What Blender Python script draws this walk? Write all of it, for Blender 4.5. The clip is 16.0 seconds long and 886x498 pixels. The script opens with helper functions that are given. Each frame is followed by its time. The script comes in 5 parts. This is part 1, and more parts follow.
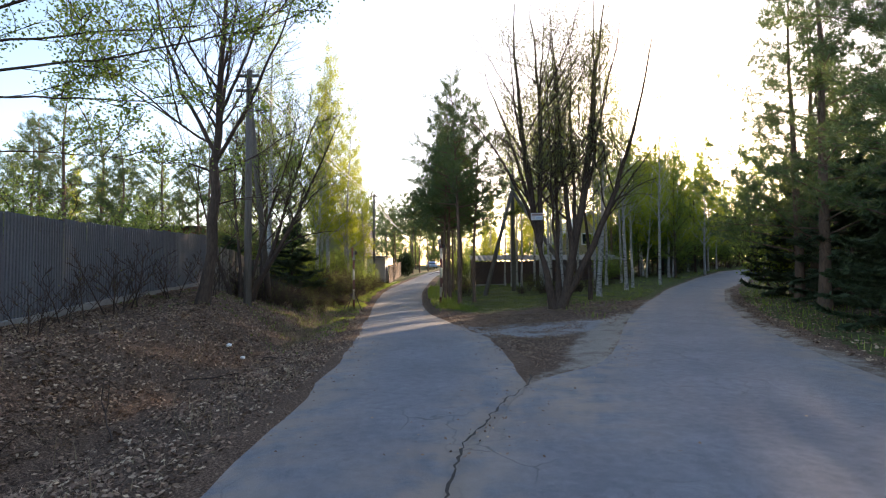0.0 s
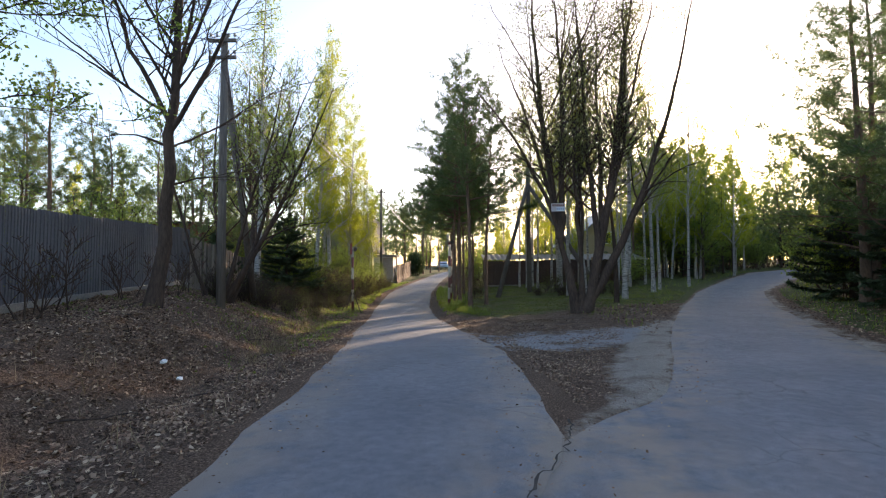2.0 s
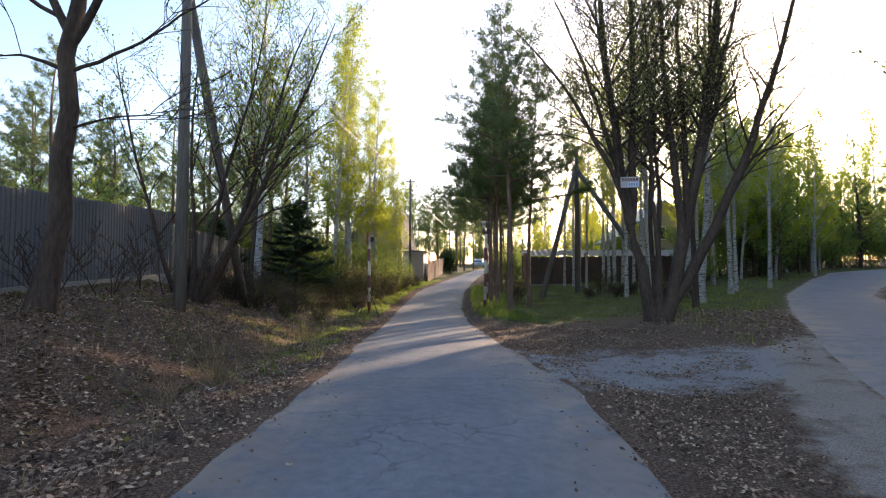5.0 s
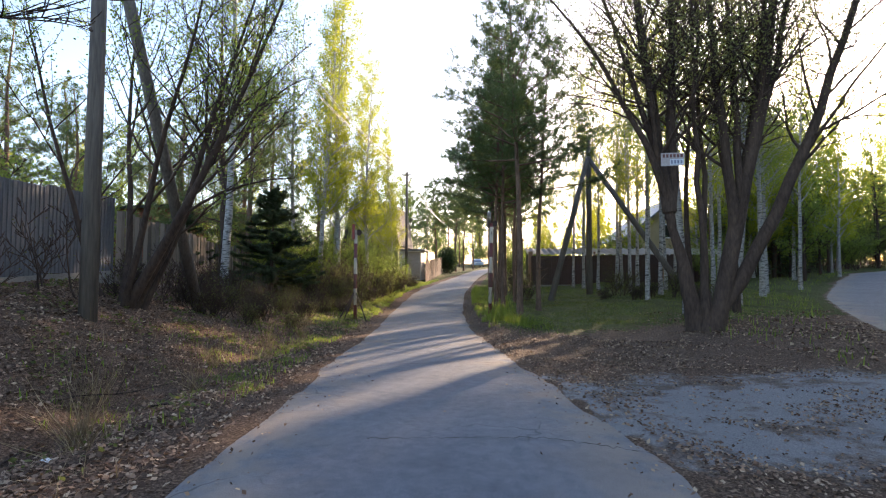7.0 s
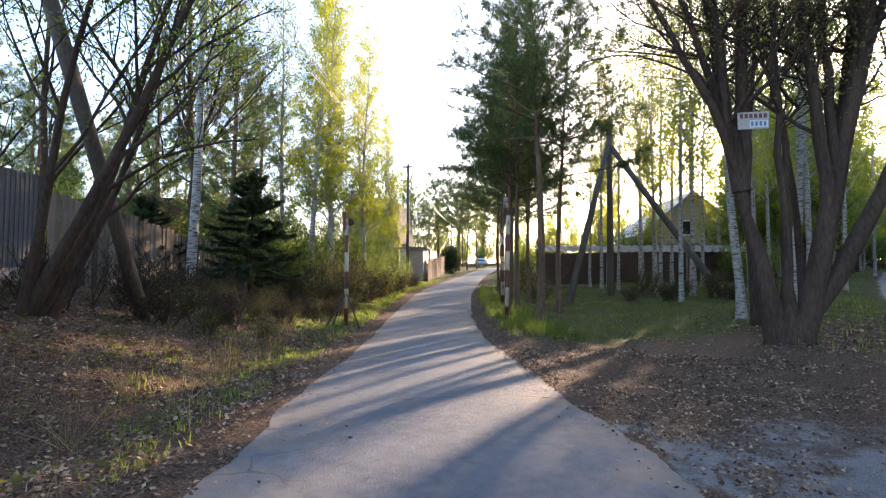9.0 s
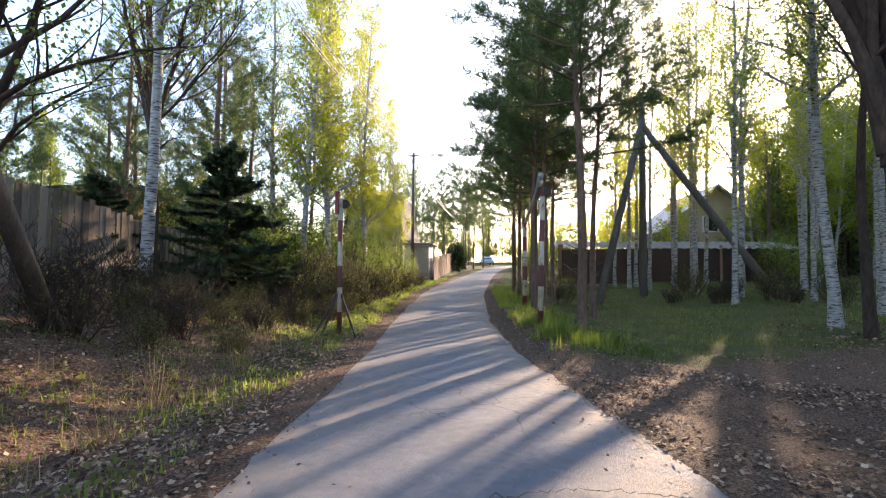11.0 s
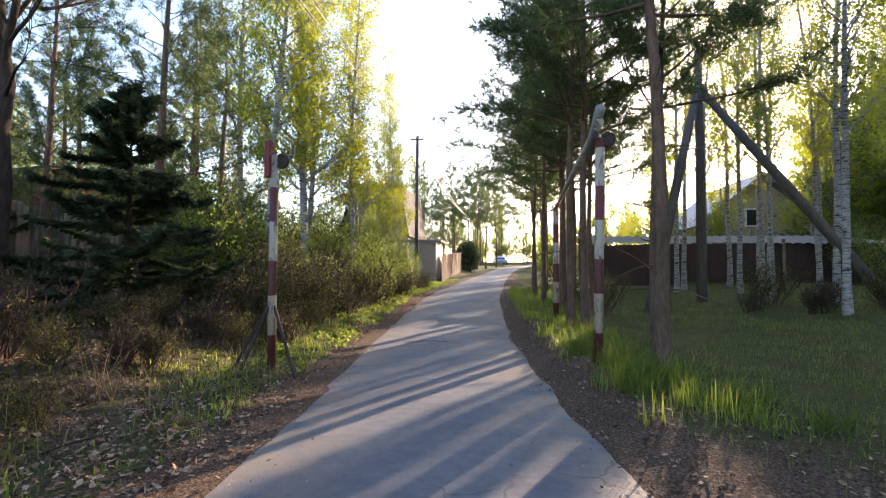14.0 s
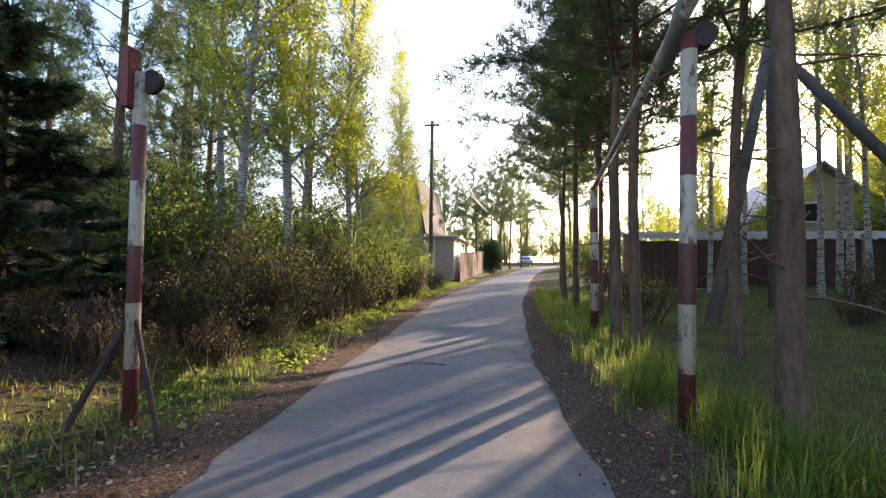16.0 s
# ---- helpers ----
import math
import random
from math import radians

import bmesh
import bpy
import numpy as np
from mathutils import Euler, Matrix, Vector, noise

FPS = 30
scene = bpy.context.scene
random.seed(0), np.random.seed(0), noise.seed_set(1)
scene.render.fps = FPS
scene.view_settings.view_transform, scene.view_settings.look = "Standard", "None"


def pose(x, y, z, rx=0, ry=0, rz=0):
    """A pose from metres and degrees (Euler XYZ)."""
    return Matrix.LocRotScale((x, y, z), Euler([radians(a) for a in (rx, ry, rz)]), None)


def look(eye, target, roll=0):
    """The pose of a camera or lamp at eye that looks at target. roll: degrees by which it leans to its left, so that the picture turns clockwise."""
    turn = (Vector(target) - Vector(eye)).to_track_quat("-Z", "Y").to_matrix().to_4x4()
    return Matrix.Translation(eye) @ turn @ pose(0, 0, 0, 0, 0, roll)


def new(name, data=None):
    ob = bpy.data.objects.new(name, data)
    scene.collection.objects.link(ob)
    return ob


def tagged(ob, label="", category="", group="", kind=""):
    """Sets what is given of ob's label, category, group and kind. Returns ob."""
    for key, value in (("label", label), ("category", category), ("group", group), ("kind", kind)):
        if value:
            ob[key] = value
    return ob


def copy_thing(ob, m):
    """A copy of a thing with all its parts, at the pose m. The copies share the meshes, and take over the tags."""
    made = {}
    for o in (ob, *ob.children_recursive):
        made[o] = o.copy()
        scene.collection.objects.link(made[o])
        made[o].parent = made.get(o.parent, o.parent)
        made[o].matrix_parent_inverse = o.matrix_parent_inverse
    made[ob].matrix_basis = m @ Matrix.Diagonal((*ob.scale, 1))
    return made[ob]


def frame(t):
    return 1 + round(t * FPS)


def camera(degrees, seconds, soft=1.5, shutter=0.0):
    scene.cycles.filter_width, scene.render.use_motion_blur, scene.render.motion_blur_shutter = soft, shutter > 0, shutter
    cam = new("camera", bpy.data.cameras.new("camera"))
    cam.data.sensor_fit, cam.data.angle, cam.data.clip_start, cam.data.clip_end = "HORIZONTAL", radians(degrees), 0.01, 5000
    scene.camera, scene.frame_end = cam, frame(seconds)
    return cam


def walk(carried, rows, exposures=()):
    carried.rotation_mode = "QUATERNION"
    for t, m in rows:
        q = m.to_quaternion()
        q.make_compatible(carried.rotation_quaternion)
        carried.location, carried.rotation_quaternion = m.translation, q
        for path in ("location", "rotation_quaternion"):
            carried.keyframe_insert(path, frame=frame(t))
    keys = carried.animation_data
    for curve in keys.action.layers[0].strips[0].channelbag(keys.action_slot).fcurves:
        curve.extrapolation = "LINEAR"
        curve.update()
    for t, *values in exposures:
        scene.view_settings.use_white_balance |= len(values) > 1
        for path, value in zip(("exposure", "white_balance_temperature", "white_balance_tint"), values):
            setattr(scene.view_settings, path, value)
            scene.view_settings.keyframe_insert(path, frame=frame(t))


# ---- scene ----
cam = camera(86.2, 16.0, 1.15)
METRES, EYE, TILT, LEAN, TURN = 20.8, 1.5, -0.7, 1.3, 0.0
ROWS = [
    (0.0, 0.0, 0.0, 0.0, -0.04, 3.11, -0.79),
    (0.5, 0.0022, 0.029, 0.0004, -0.05, 3.07, -0.88),
    (1.0, 0.0055, 0.0598, -0.0015, 0.13, 3.15, -0.9),
    (1.5, 0.0061, 0.0881, -0.0023, 1.01, 3.1, -1.01),
    (2.0, 0.0091, 0.1171, -0.0035, 1.48, 3.19, -1.04),
    (2.5, 0.0092, 0.1464, -0.0032, 2.67, 3.04, -1.14),
    (3.0, 0.0108, 0.1762, -0.0044, 3.98, 3.06, -1.22),
    (3.5, 0.0086, 0.207, -0.0054, 5.32, 2.93, -1.34),
    (4.0, 0.0084, 0.238, -0.0068, 5.8, 2.98, -1.41),
    (6.5, -0.0054, 0.3951, -0.0107, 5.38, 2.91, -1.64),
    (7.0, -0.0077, 0.4243, -0.0114, 5.48, 3.01, -1.63),
    (7.5, -0.0115, 0.4551, -0.0114, 5.6, 2.94, -1.62),
    (8.0, -0.0145, 0.4828, -0.0127, 5.45, 3.04, -1.58),
    (8.5, -0.0223, 0.5141, -0.0132, 5.46, 2.96, -1.61),
    (9.0, -0.0269, 0.5429, -0.0151, 5.68, 3.02, -1.61),
    (11.5, -0.0607, 0.6996, -0.0199, 6.14, 2.9, -1.91),
    (12.0, -0.0639, 0.7311, -0.0201, 6.38, 2.97, -1.85),
    (12.5, -0.0661, 0.765, -0.0205, 6.64, 2.94, -1.71),
    (13.0, -0.0671, 0.7955, -0.0209, 7.01, 2.98, -1.76),
    (13.5, -0.0664, 0.83, -0.0212, 7.23, 2.97, -1.68),
    (14.0, -0.065, 0.8611, -0.0204, 7.48, 2.95, -1.76),
    (14.5, -0.0624, 0.8959, -0.0221, 7.59, 2.96, -1.71),
    (15.0, -0.0616, 0.9281, -0.0216, 7.85, 2.94, -1.8),
    (15.5, -0.0615, 0.9623, -0.0227, 8.41, 2.97, -1.8),
    (16.0, -0.0616, 0.992, -0.0222, 10.52, 2.94, -2.05),
]
walk(cam, [(t, pose(0, 0, EYE, TILT, LEAN, TURN) @ pose(METRES * x, METRES * y, METRES * z, 90 + pitch, roll, yaw)) for t, x, y, z, yaw, pitch, roll in ROWS],
     [(t, stops, 6500 - 9 * t, 18 + 0.25 * t) for t, stops in ((0.0, 1.75), (4.0, 1.82), (6.5, 2.05), (9.0, 2.25), (12.0, 2.32), (14.6, 2.24), (15.2, 2.27), (16.0, 2.18))])


# ---- world and sun ----
SUN_AZ, SUN_EL = radians(26.0), radians(12.4)
world = bpy.data.worlds.new("sky")
scene.world = world
world.use_nodes = True
wn = world.node_tree
sky = wn.nodes.new("ShaderNodeTexSky")
sky.sky_type, sky.sun_disc = "NISHITA", False
sky.sun_elevation, sky.sun_rotation = SUN_EL, SUN_AZ
sky.air_density, sky.dust_density, sky.ozone_density = 1.0, 1.3, 1.3
wn.nodes["Background"].inputs[1].default_value = 0.15
wn.links.new(sky.outputs[0], wn.nodes["Background"].inputs[0])
sun_data = bpy.data.lights.new("sun", "SUN")
sun_data.energy, sun_data.angle, sun_data.color = 3.6, radians(0.6), (1.0, 0.76, 0.5)
sun = new("sun", sun_data)
SUN_DIR = Vector((math.sin(SUN_AZ) * math.cos(SUN_EL), math.cos(SUN_AZ) * math.cos(SUN_EL), math.sin(SUN_EL)))
sun.matrix_world = look(SUN_DIR * 100, (0, 0, 0))

# ---- materials ----
def ramp_of(nt, fac, stops):
    r = nt.nodes.new("ShaderNodeValToRGB")
    r.color_ramp.elements[0].position, r.color_ramp.elements[0].color = stops[0][0], (*stops[0][1], 1)
    r.color_ramp.elements[1].position, r.color_ramp.elements[1].color = stops[-1][0], (*stops[-1][1], 1)
    for p, c in stops[1:-1]:
        e = r.color_ramp.elements.new(p)
        e.color = (*c, 1)
    nt.links.new(fac, r.inputs[0])
    return r.outputs[0]


def coords(nt, stretch=(1, 1, 1)):
    co = nt.nodes.new("ShaderNodeTexCoord")
    mp = nt.nodes.new("ShaderNodeMapping")
    mp.inputs["Scale"].default_value = stretch
    nt.links.new(co.outputs["Object"], mp.inputs[0])
    return mp.outputs[0]


def noise_of(nt, vec, scale, detail=4.0, rough=0.6):
    n = nt.nodes.new("ShaderNodeTexNoise")
    n.inputs["Scale"].default_value, n.inputs["Detail"].default_value, n.inputs["Roughness"].default_value = scale, detail, rough
    nt.links.new(vec, n.inputs["Vector"])
    return n.outputs[0]


def mixed(nt, fac, a, b, how="MIX"):
    m = nt.nodes.new("ShaderNodeMix")
    m.data_type, m.blend_type = "RGBA", how
    for v, i in ((fac, 0), (a, 6), (b, 7)):
        if isinstance(v, (int, float)):
            m.inputs[i].default_value = v
        elif isinstance(v, tuple):
            m.inputs[i].default_value = (*v, 1)
        else:
            nt.links.new(v, m.inputs[i])
    return m.outputs[2]


def math_of(nt, op, a, b=0.0):
    m = nt.nodes.new("ShaderNodeMath")
    m.operation = op
    for i, v in enumerate((a, b)):
        if isinstance(v, (int, float)):
            m.inputs[i].default_value = v
        else:
            nt.links.new(v, m.inputs[i])
    return m.outputs[0]


def bump_of(nt, bsdf, height, strength, distance=0.02):
    b = nt.nodes.new("ShaderNodeBump")
    b.inputs["Strength"].default_value, b.inputs["Distance"].default_value = strength, distance
    nt.links.new(height, b.inputs["Height"])
    nt.links.new(b.outputs[0], bsdf.inputs["Normal"])


def blank(name):
    m = bpy.data.materials.new(name)
    m.use_nodes = True
    return m, m.node_tree, m.node_tree.nodes["Principled BSDF"]


def rough_mat(name, dark, light, fine=30, coarse=2.5, stretch=(1, 1, 1), rough=0.85, bump=0.4, metal=0.0, spec=0.3, vary=0.0):
    """A surface with grain and larger stains between a dark and a light tone."""
    m, nt, b = blank(name)
    v = coords(nt, stretch)
    f, c = noise_of(nt, v, fine), noise_of(nt, v, coarse, 3)
    t = math_of(nt, "ADD", math_of(nt, "MULTIPLY", f, 0.55), math_of(nt, "MULTIPLY", c, 0.45))
    if vary:
        oi = nt.nodes.new("ShaderNodeObjectInfo")
        t = math_of(nt, "ADD", t, math_of(nt, "MULTIPLY", math_of(nt, "SUBTRACT", oi.outputs["Random"], 0.5), vary))
    col = ramp_of(nt, t, [(0.32, dark), (0.68, light)])
    nt.links.new(col, b.inputs["Base Color"])
    b.inputs["Roughness"].default_value, b.inputs["Metallic"].default_value = rough, metal
    b.inputs["Specular IOR Level"].default_value = spec
    bump_of(nt, b, f, bump)
    return m


def leaf_mat(name, tones, through_tone, gloss=0.5, share=0.5):
    """Foliage: every leaf its own tone, with light passing through."""
    m, nt, b = blank(name)
    geo = nt.nodes.new("ShaderNodeNewGeometry")
    col = ramp_of(nt, geo.outputs["Random Per Island"], tones)
    nt.links.new(col, b.inputs["Base Color"])
    b.inputs["Roughness"].default_value, b.inputs["Specular IOR Level"].default_value = gloss, 0.25
    tr = nt.nodes.new("ShaderNodeBsdfTranslucent")
    nt.links.new(mixed(nt, 0.6, col, through_tone), tr.inputs[0])
    mx = nt.nodes.new("ShaderNodeMixShader")
    mx.inputs[0].default_value = share
    nt.links.new(b.outputs[0], mx.inputs[1])
    nt.links.new(tr.outputs[0], mx.inputs[2])
    nt.links.new(mx.outputs[0], nt.nodes["Material Output"].inputs[0])
    return m


def attribute(nt, name):
    a = nt.nodes.new("ShaderNodeAttribute")
    a.attribute_name = name
    return a.outputs["Fac"]


def asphalt_mat():
    m, nt, b = blank("worn_asphalt")
    v = coords(nt)
    grain, mid, big = noise_of(nt, v, 160, 3), noise_of(nt, v, 9, 5), noise_of(nt, v, 0.7, 4)
    t = math_of(nt, "ADD", math_of(nt, "MULTIPLY", grain, 0.55), math_of(nt, "ADD", math_of(nt, "MULTIPLY", mid, 0.25), math_of(nt, "MULTIPLY", big, 0.2)))
    base = ramp_of(nt, t, [(0.36, (0.078, 0.087, 0.104)), (0.5, (0.145, 0.157, 0.18)), (0.64, (0.235, 0.245, 0.262))])
    dust = math_of(nt, "MULTIPLY", attribute(nt, "edge"), ramp_of(nt, noise_of(nt, v, 2.2, 6), [(0.36, (0, 0, 0)), (0.56, (1, 1, 1))]))
    col = mixed(nt, math_of(nt, "MULTIPLY", dust, 0.85), base, mixed(nt, big, (0.2, 0.155, 0.12), (0.33, 0.29, 0.245)))
    vor = nt.nodes.new("ShaderNodeTexVoronoi")
    vor.feature = "DISTANCE_TO_EDGE"
    vor.inputs["Scale"].default_value = 1.9
    warp = nt.nodes.new("ShaderNodeTexNoise")
    warp.inputs["Scale"].default_value = 3.5
    nt.links.new(v, warp.inputs["Vector"])
    bent = mixed(nt, 0.22, v, warp.outputs["Color"])
    nt.links.new(bent, vor.inputs["Vector"])
    thin = ramp_of(nt, vor.outputs["Distance"], [(0.004, (1, 1, 1)), (0.018, (0, 0, 0))])
    where = ramp_of(nt, noise_of(nt, v, 0.35, 3), [(0.5, (0, 0, 0)), (0.6, (1, 1, 1))])
    col = mixed(nt, math_of(nt, "MULTIPLY", math_of(nt, "MULTIPLY", thin, where), 0.55), col, (0.045, 0.042, 0.04))
    nt.links.new(col, b.inputs["Base Color"])
    b.inputs["Roughness"].default_value, b.inputs["Specular IOR Level"].default_value = 0.8, 0.35
    bump_of(nt, b, math_of(nt, "ADD", grain, math_of(nt, "MULTIPLY", mid, 0.6)), 0.8, 0.012)
    return m


def ground_mat():
    m, nt, b = blank("forest_ground")
    v = coords(nt)
    fine, mid, big = noise_of(nt, v, 45, 6, 0.7), noise_of(nt, v, 6, 5), noise_of(nt, v, 0.8, 3)
    litter = ramp_of(nt, fine, [(0.3, (0.03, 0.02, 0.016)), (0.46, (0.108, 0.072, 0.052)), (0.58, (0.215, 0.15, 0.105)), (0.7, (0.38, 0.285, 0.195))])
    grass = ramp_of(nt, fine, [(0.3, (0.036, 0.04, 0.016)), (0.5, (0.085, 0.1, 0.034)), (0.7, (0.17, 0.165, 0.07))])
    gravel = ramp_of(nt, noise_of(nt, v, 70, 4), [(0.3, (0.17, 0.15, 0.13)), (0.5, (0.32, 0.285, 0.245)), (0.7, (0.5, 0.45, 0.39))])
    patch = ramp_of(nt, noise_of(nt, v, 1.3, 5, 0.65), [(0.5, (0, 0, 0)), (0.6, (1, 1, 1))])
    gravel = mixed(nt, math_of(nt, "MULTIPLY", patch, 0.5), gravel, litter)

    def edge_of(name, wob):
        a = math_of(nt, "ADD", attribute(nt, name), math_of(nt, "MULTIPLY", math_of(nt, "SUBTRACT", wob, 0.5), 1.3))
        return ramp_of(nt, a, [(0.4, (0, 0, 0)), (0.62, (1, 1, 1))])
    col = mixed(nt, edge_of("grass", mid), litter, grass)
    col = mixed(nt, edge_of("gravel", math_of(nt, "MULTIPLY", math_of(nt, "ADD", mid, big), 0.5)), col, gravel)
    worn = ramp_of(nt, noise_of(nt, v, 90, 4), [(0.3, (0.16, 0.165, 0.172)), (0.5, (0.28, 0.28, 0.283)), (0.7, (0.42, 0.41, 0.4))])
    worn = mixed(nt, math_of(nt, "MULTIPLY", patch, 0.75), worn, litter)
    col = mixed(nt, edge_of("worn", math_of(nt, "MULTIPLY", math_of(nt, "ADD", mid, big), 0.5)), col, worn)
    col = mixed(nt, 0.45, col, ramp_of(nt, big, [(0.35, (0.7, 0.7, 0.7)), (0.65, (1, 1, 1))]), "MULTIPLY")
    nt.links.new(col, b.inputs["Base Color"])
    b.inputs["Roughness"].default_value, b.inputs["Specular IOR Level"].default_value = 0.95, 0.1
    bump_of(nt, b, fine, 0.9, 0.05)
    return m


def birch_mat():
    m, nt, b = blank("birch_bark")
    v = coords(nt, (1, 1, 5))
    marks = noise_of(nt, v, 5.5, 4, 0.65)
    col = ramp_of(nt, marks, [(0.39, (0.03, 0.027, 0.024)), (0.45, (0.27, 0.255, 0.235)), (0.7, (0.5, 0.48, 0.45))])
    nt.links.new(col, b.inputs["Base Color"])
    b.inputs["Roughness"].default_value = 0.7
    bump_of(nt, b, marks, 0.4)
    return m


def banded_mat():
    """Red and white bands of paint, peeling and dirty."""
    m, nt, b = blank("banded_paint")
    co = nt.nodes.new("ShaderNodeTexCoord")
    sep = nt.nodes.new("ShaderNodeSeparateXYZ")
    nt.links.new(co.outputs["Object"], sep.inputs[0])
    v = coords(nt)
    wob = math_of(nt, "MULTIPLY", noise_of(nt, v, 14), 0.03)
    band = math_of(nt, "GREATER_THAN", math_of(nt, "FRACT", math_of(nt, "DIVIDE", math_of(nt, "ADD", sep.outputs[2], wob), 1.0)), 0.47)
    paint = mixed(nt, band, (0.125, 0.028, 0.026), (0.42, 0.36, 0.27))
    wear = ramp_of(nt, noise_of(nt, coords(nt, (1, 1, 0.4)), 11, 6, 0.7), [(0.5, (0, 0, 0)), (0.62, (1, 1, 1))])
    col = mixed(nt, wear, paint, (0.09, 0.06, 0.045))
    nt.links.new(col, b.inputs["Base Color"])
    b.inputs["Roughness"].default_value = 0.6
    bump_of(nt, b, wear, 0.3, 0.004)
    return m


ASPHALT, GROUND = asphalt_mat(), ground_mat()
BIRCH = birch_mat()
BANDED = banded_mat()
BARK = rough_mat("dark_bark", (0.026, 0.017, 0.013), (0.1, 0.068, 0.05), 22, 3, (1, 1, 0.25), 0.95, 1.0)
PINE_BARK = rough_mat("pine_bark", (0.06, 0.04, 0.03), (0.22, 0.14, 0.095), 18, 2.5, (1, 1, 0.3), 0.95, 1.0)
POLE_WOOD = rough_mat("weathered_pole_wood", (0.075, 0.063, 0.055), (0.2, 0.175, 0.152), 30, 2, (1, 1, 0.08), 0.85, 0.5)
GREY_SHEET = rough_mat("grey_painted_sheet", (0.085, 0.088, 0.1), (0.15, 0.152, 0.165), 40, 1.1, (1, 1, 0.4), 0.75, 0.08, 0.0, 0.25, 0.12)
BROWN_SHEET = rough_mat("brown_painted_sheet", (0.035, 0.02, 0.017), (0.075, 0.04, 0.034), 40, 1.1, (1, 1, 0.4), 0.5, 0.08, 0.0, 0.5, 0.2)
CONCRETE = rough_mat("weathered_concrete", (0.14, 0.135, 0.125), (0.3, 0.285, 0.26), 35, 1.5, (1, 1, 1), 0.9, 0.5)
OLD_WOOD = rough_mat("old_fence_board", (0.1, 0.085, 0.07), (0.26, 0.22, 0.18), 40, 3, (1, 1, 0.1), 0.9, 0.5, 0, 0.2, 0.5)
STEEL = rough_mat("rusty_steel", (0.03, 0.022, 0.019), (0.09, 0.065, 0.055), 40, 5, (1, 1, 1), 0.7, 0.3, 0.3)
PORCELAIN = rough_mat("insulator_glaze", (0.3, 0.28, 0.25), (0.5, 0.48, 0.45), 30, 4, (1, 1, 1), 0.25, 0.0, 0, 0.5)
SLATE = rough_mat("corrugated_slate", (0.3, 0.29, 0.27), (0.52, 0.5, 0.47), 25, 1.2, (1, 1, 1), 0.9, 0.3)
WHITE_WALL = rough_mat("whitewashed_block", (0.55, 0.5, 0.44), (0.8, 0.75, 0.68), 30, 1.0, (1, 1, 1), 0.9, 0.4)
YELLOW_WALL = rough_mat("pale_yellow_siding", (0.36, 0.29, 0.17), (0.5, 0.42, 0.26), 20, 0.8, (1, 1, 1), 0.8, 0.2)
BLUE_ROOF = rough_mat("blue_grey_roofing", (0.14, 0.16, 0.2), (0.25, 0.28, 0.33), 25, 1.0, (1, 1, 1), 0.6, 0.3)
RED_WALL = rough_mat("dark_red_boards", (0.11, 0.04, 0.03), (0.2, 0.075, 0.055), 25, 1.5, (1, 1, 1), 0.85, 0.3)
DARK_ROOF = rough_mat("dark_roofing_felt", (0.03, 0.03, 0.03), (0.08, 0.075, 0.07), 30, 1.5, (1, 1, 1), 0.9, 0.4)
WHITE_PAINT = rough_mat("white_paint", (0.6, 0.6, 0.58), (0.82, 0.82, 0.8), 30, 2, (1, 1, 1), 0.6, 0.1)
CABLE = rough_mat("cable_sheath", (0.3, 0.29, 0.27), (0.45, 0.44, 0.42), 30, 2, (1, 1, 1), 0.4, 0.0)
STRAW = leaf_mat("dry_grass", [(0.0, (0.17, 0.125, 0.075)), (0.7, (0.27, 0.21, 0.125)), (1.0, (0.44, 0.36, 0.22))], (0.36, 0.29, 0.16), 0.8, 0.35)
DULL_GRASS = leaf_mat("dull_meadow_grass", [(0.0, (0.06, 0.08, 0.022)), (0.5, (0.115, 0.15, 0.038)), (0.8, (0.18, 0.18, 0.07)), (1.0, (0.28, 0.24, 0.13))], (0.3, 0.38, 0.07), 0.6, 0.45)
LITTER = leaf_mat("fallen_leaves", [(0.0, (0.042, 0.027, 0.02)), (0.45, (0.175, 0.11, 0.075)), (0.8, (0.32, 0.215, 0.145)), (1.0, (0.52, 0.4, 0.27))], (0.2, 0.12, 0.06), 0.95, 0.15)
GRASS = leaf_mat("spring_grass", [(0.0, (0.06, 0.11, 0.02)), (0.7, (0.12, 0.2, 0.035)), (1.0, (0.3, 0.3, 0.1))], (0.4, 0.5, 0.06), 0.5, 0.5)
BIRCH_LEAF = leaf_mat("birch_leaves", [(0.0, (0.12, 0.16, 0.02)), (1.0, (0.25, 0.28, 0.035))], (0.6, 0.64, 0.04), 0.5, 0.55)
GREEN_LEAF = leaf_mat("young_green_leaves", [(0.0, (0.07, 0.11, 0.022)), (1.0, (0.16, 0.21, 0.045))], (0.36, 0.46, 0.08), 0.5, 0.58)
UNDER_LEAF = leaf_mat("undergrowth_leaves", [(0.0, (0.06, 0.085, 0.022)), (1.0, (0.13, 0.145, 0.045))], (0.27, 0.29, 0.07), 0.5, 0.5)
BUD_LEAF = leaf_mat("opening_buds", [(0.0, (0.08, 0.095, 0.03)), (1.0, (0.17, 0.17, 0.06))], (0.3, 0.3, 0.08))
NEEDLE = leaf_mat("pine_needles", [(0.0, (0.04, 0.072, 0.032)), (0.7, (0.085, 0.125, 0.05)), (1.0, (0.16, 0.18, 0.075))], (0.2, 0.27, 0.075), 0.45, 0.4)
SPRUCE_LEAF = leaf_mat("spruce_needles", [(0.0, (0.03, 0.052, 0.028)), (1.0, (0.075, 0.105, 0.05))], (0.11, 0.15, 0.055), 0.5, 0.25)


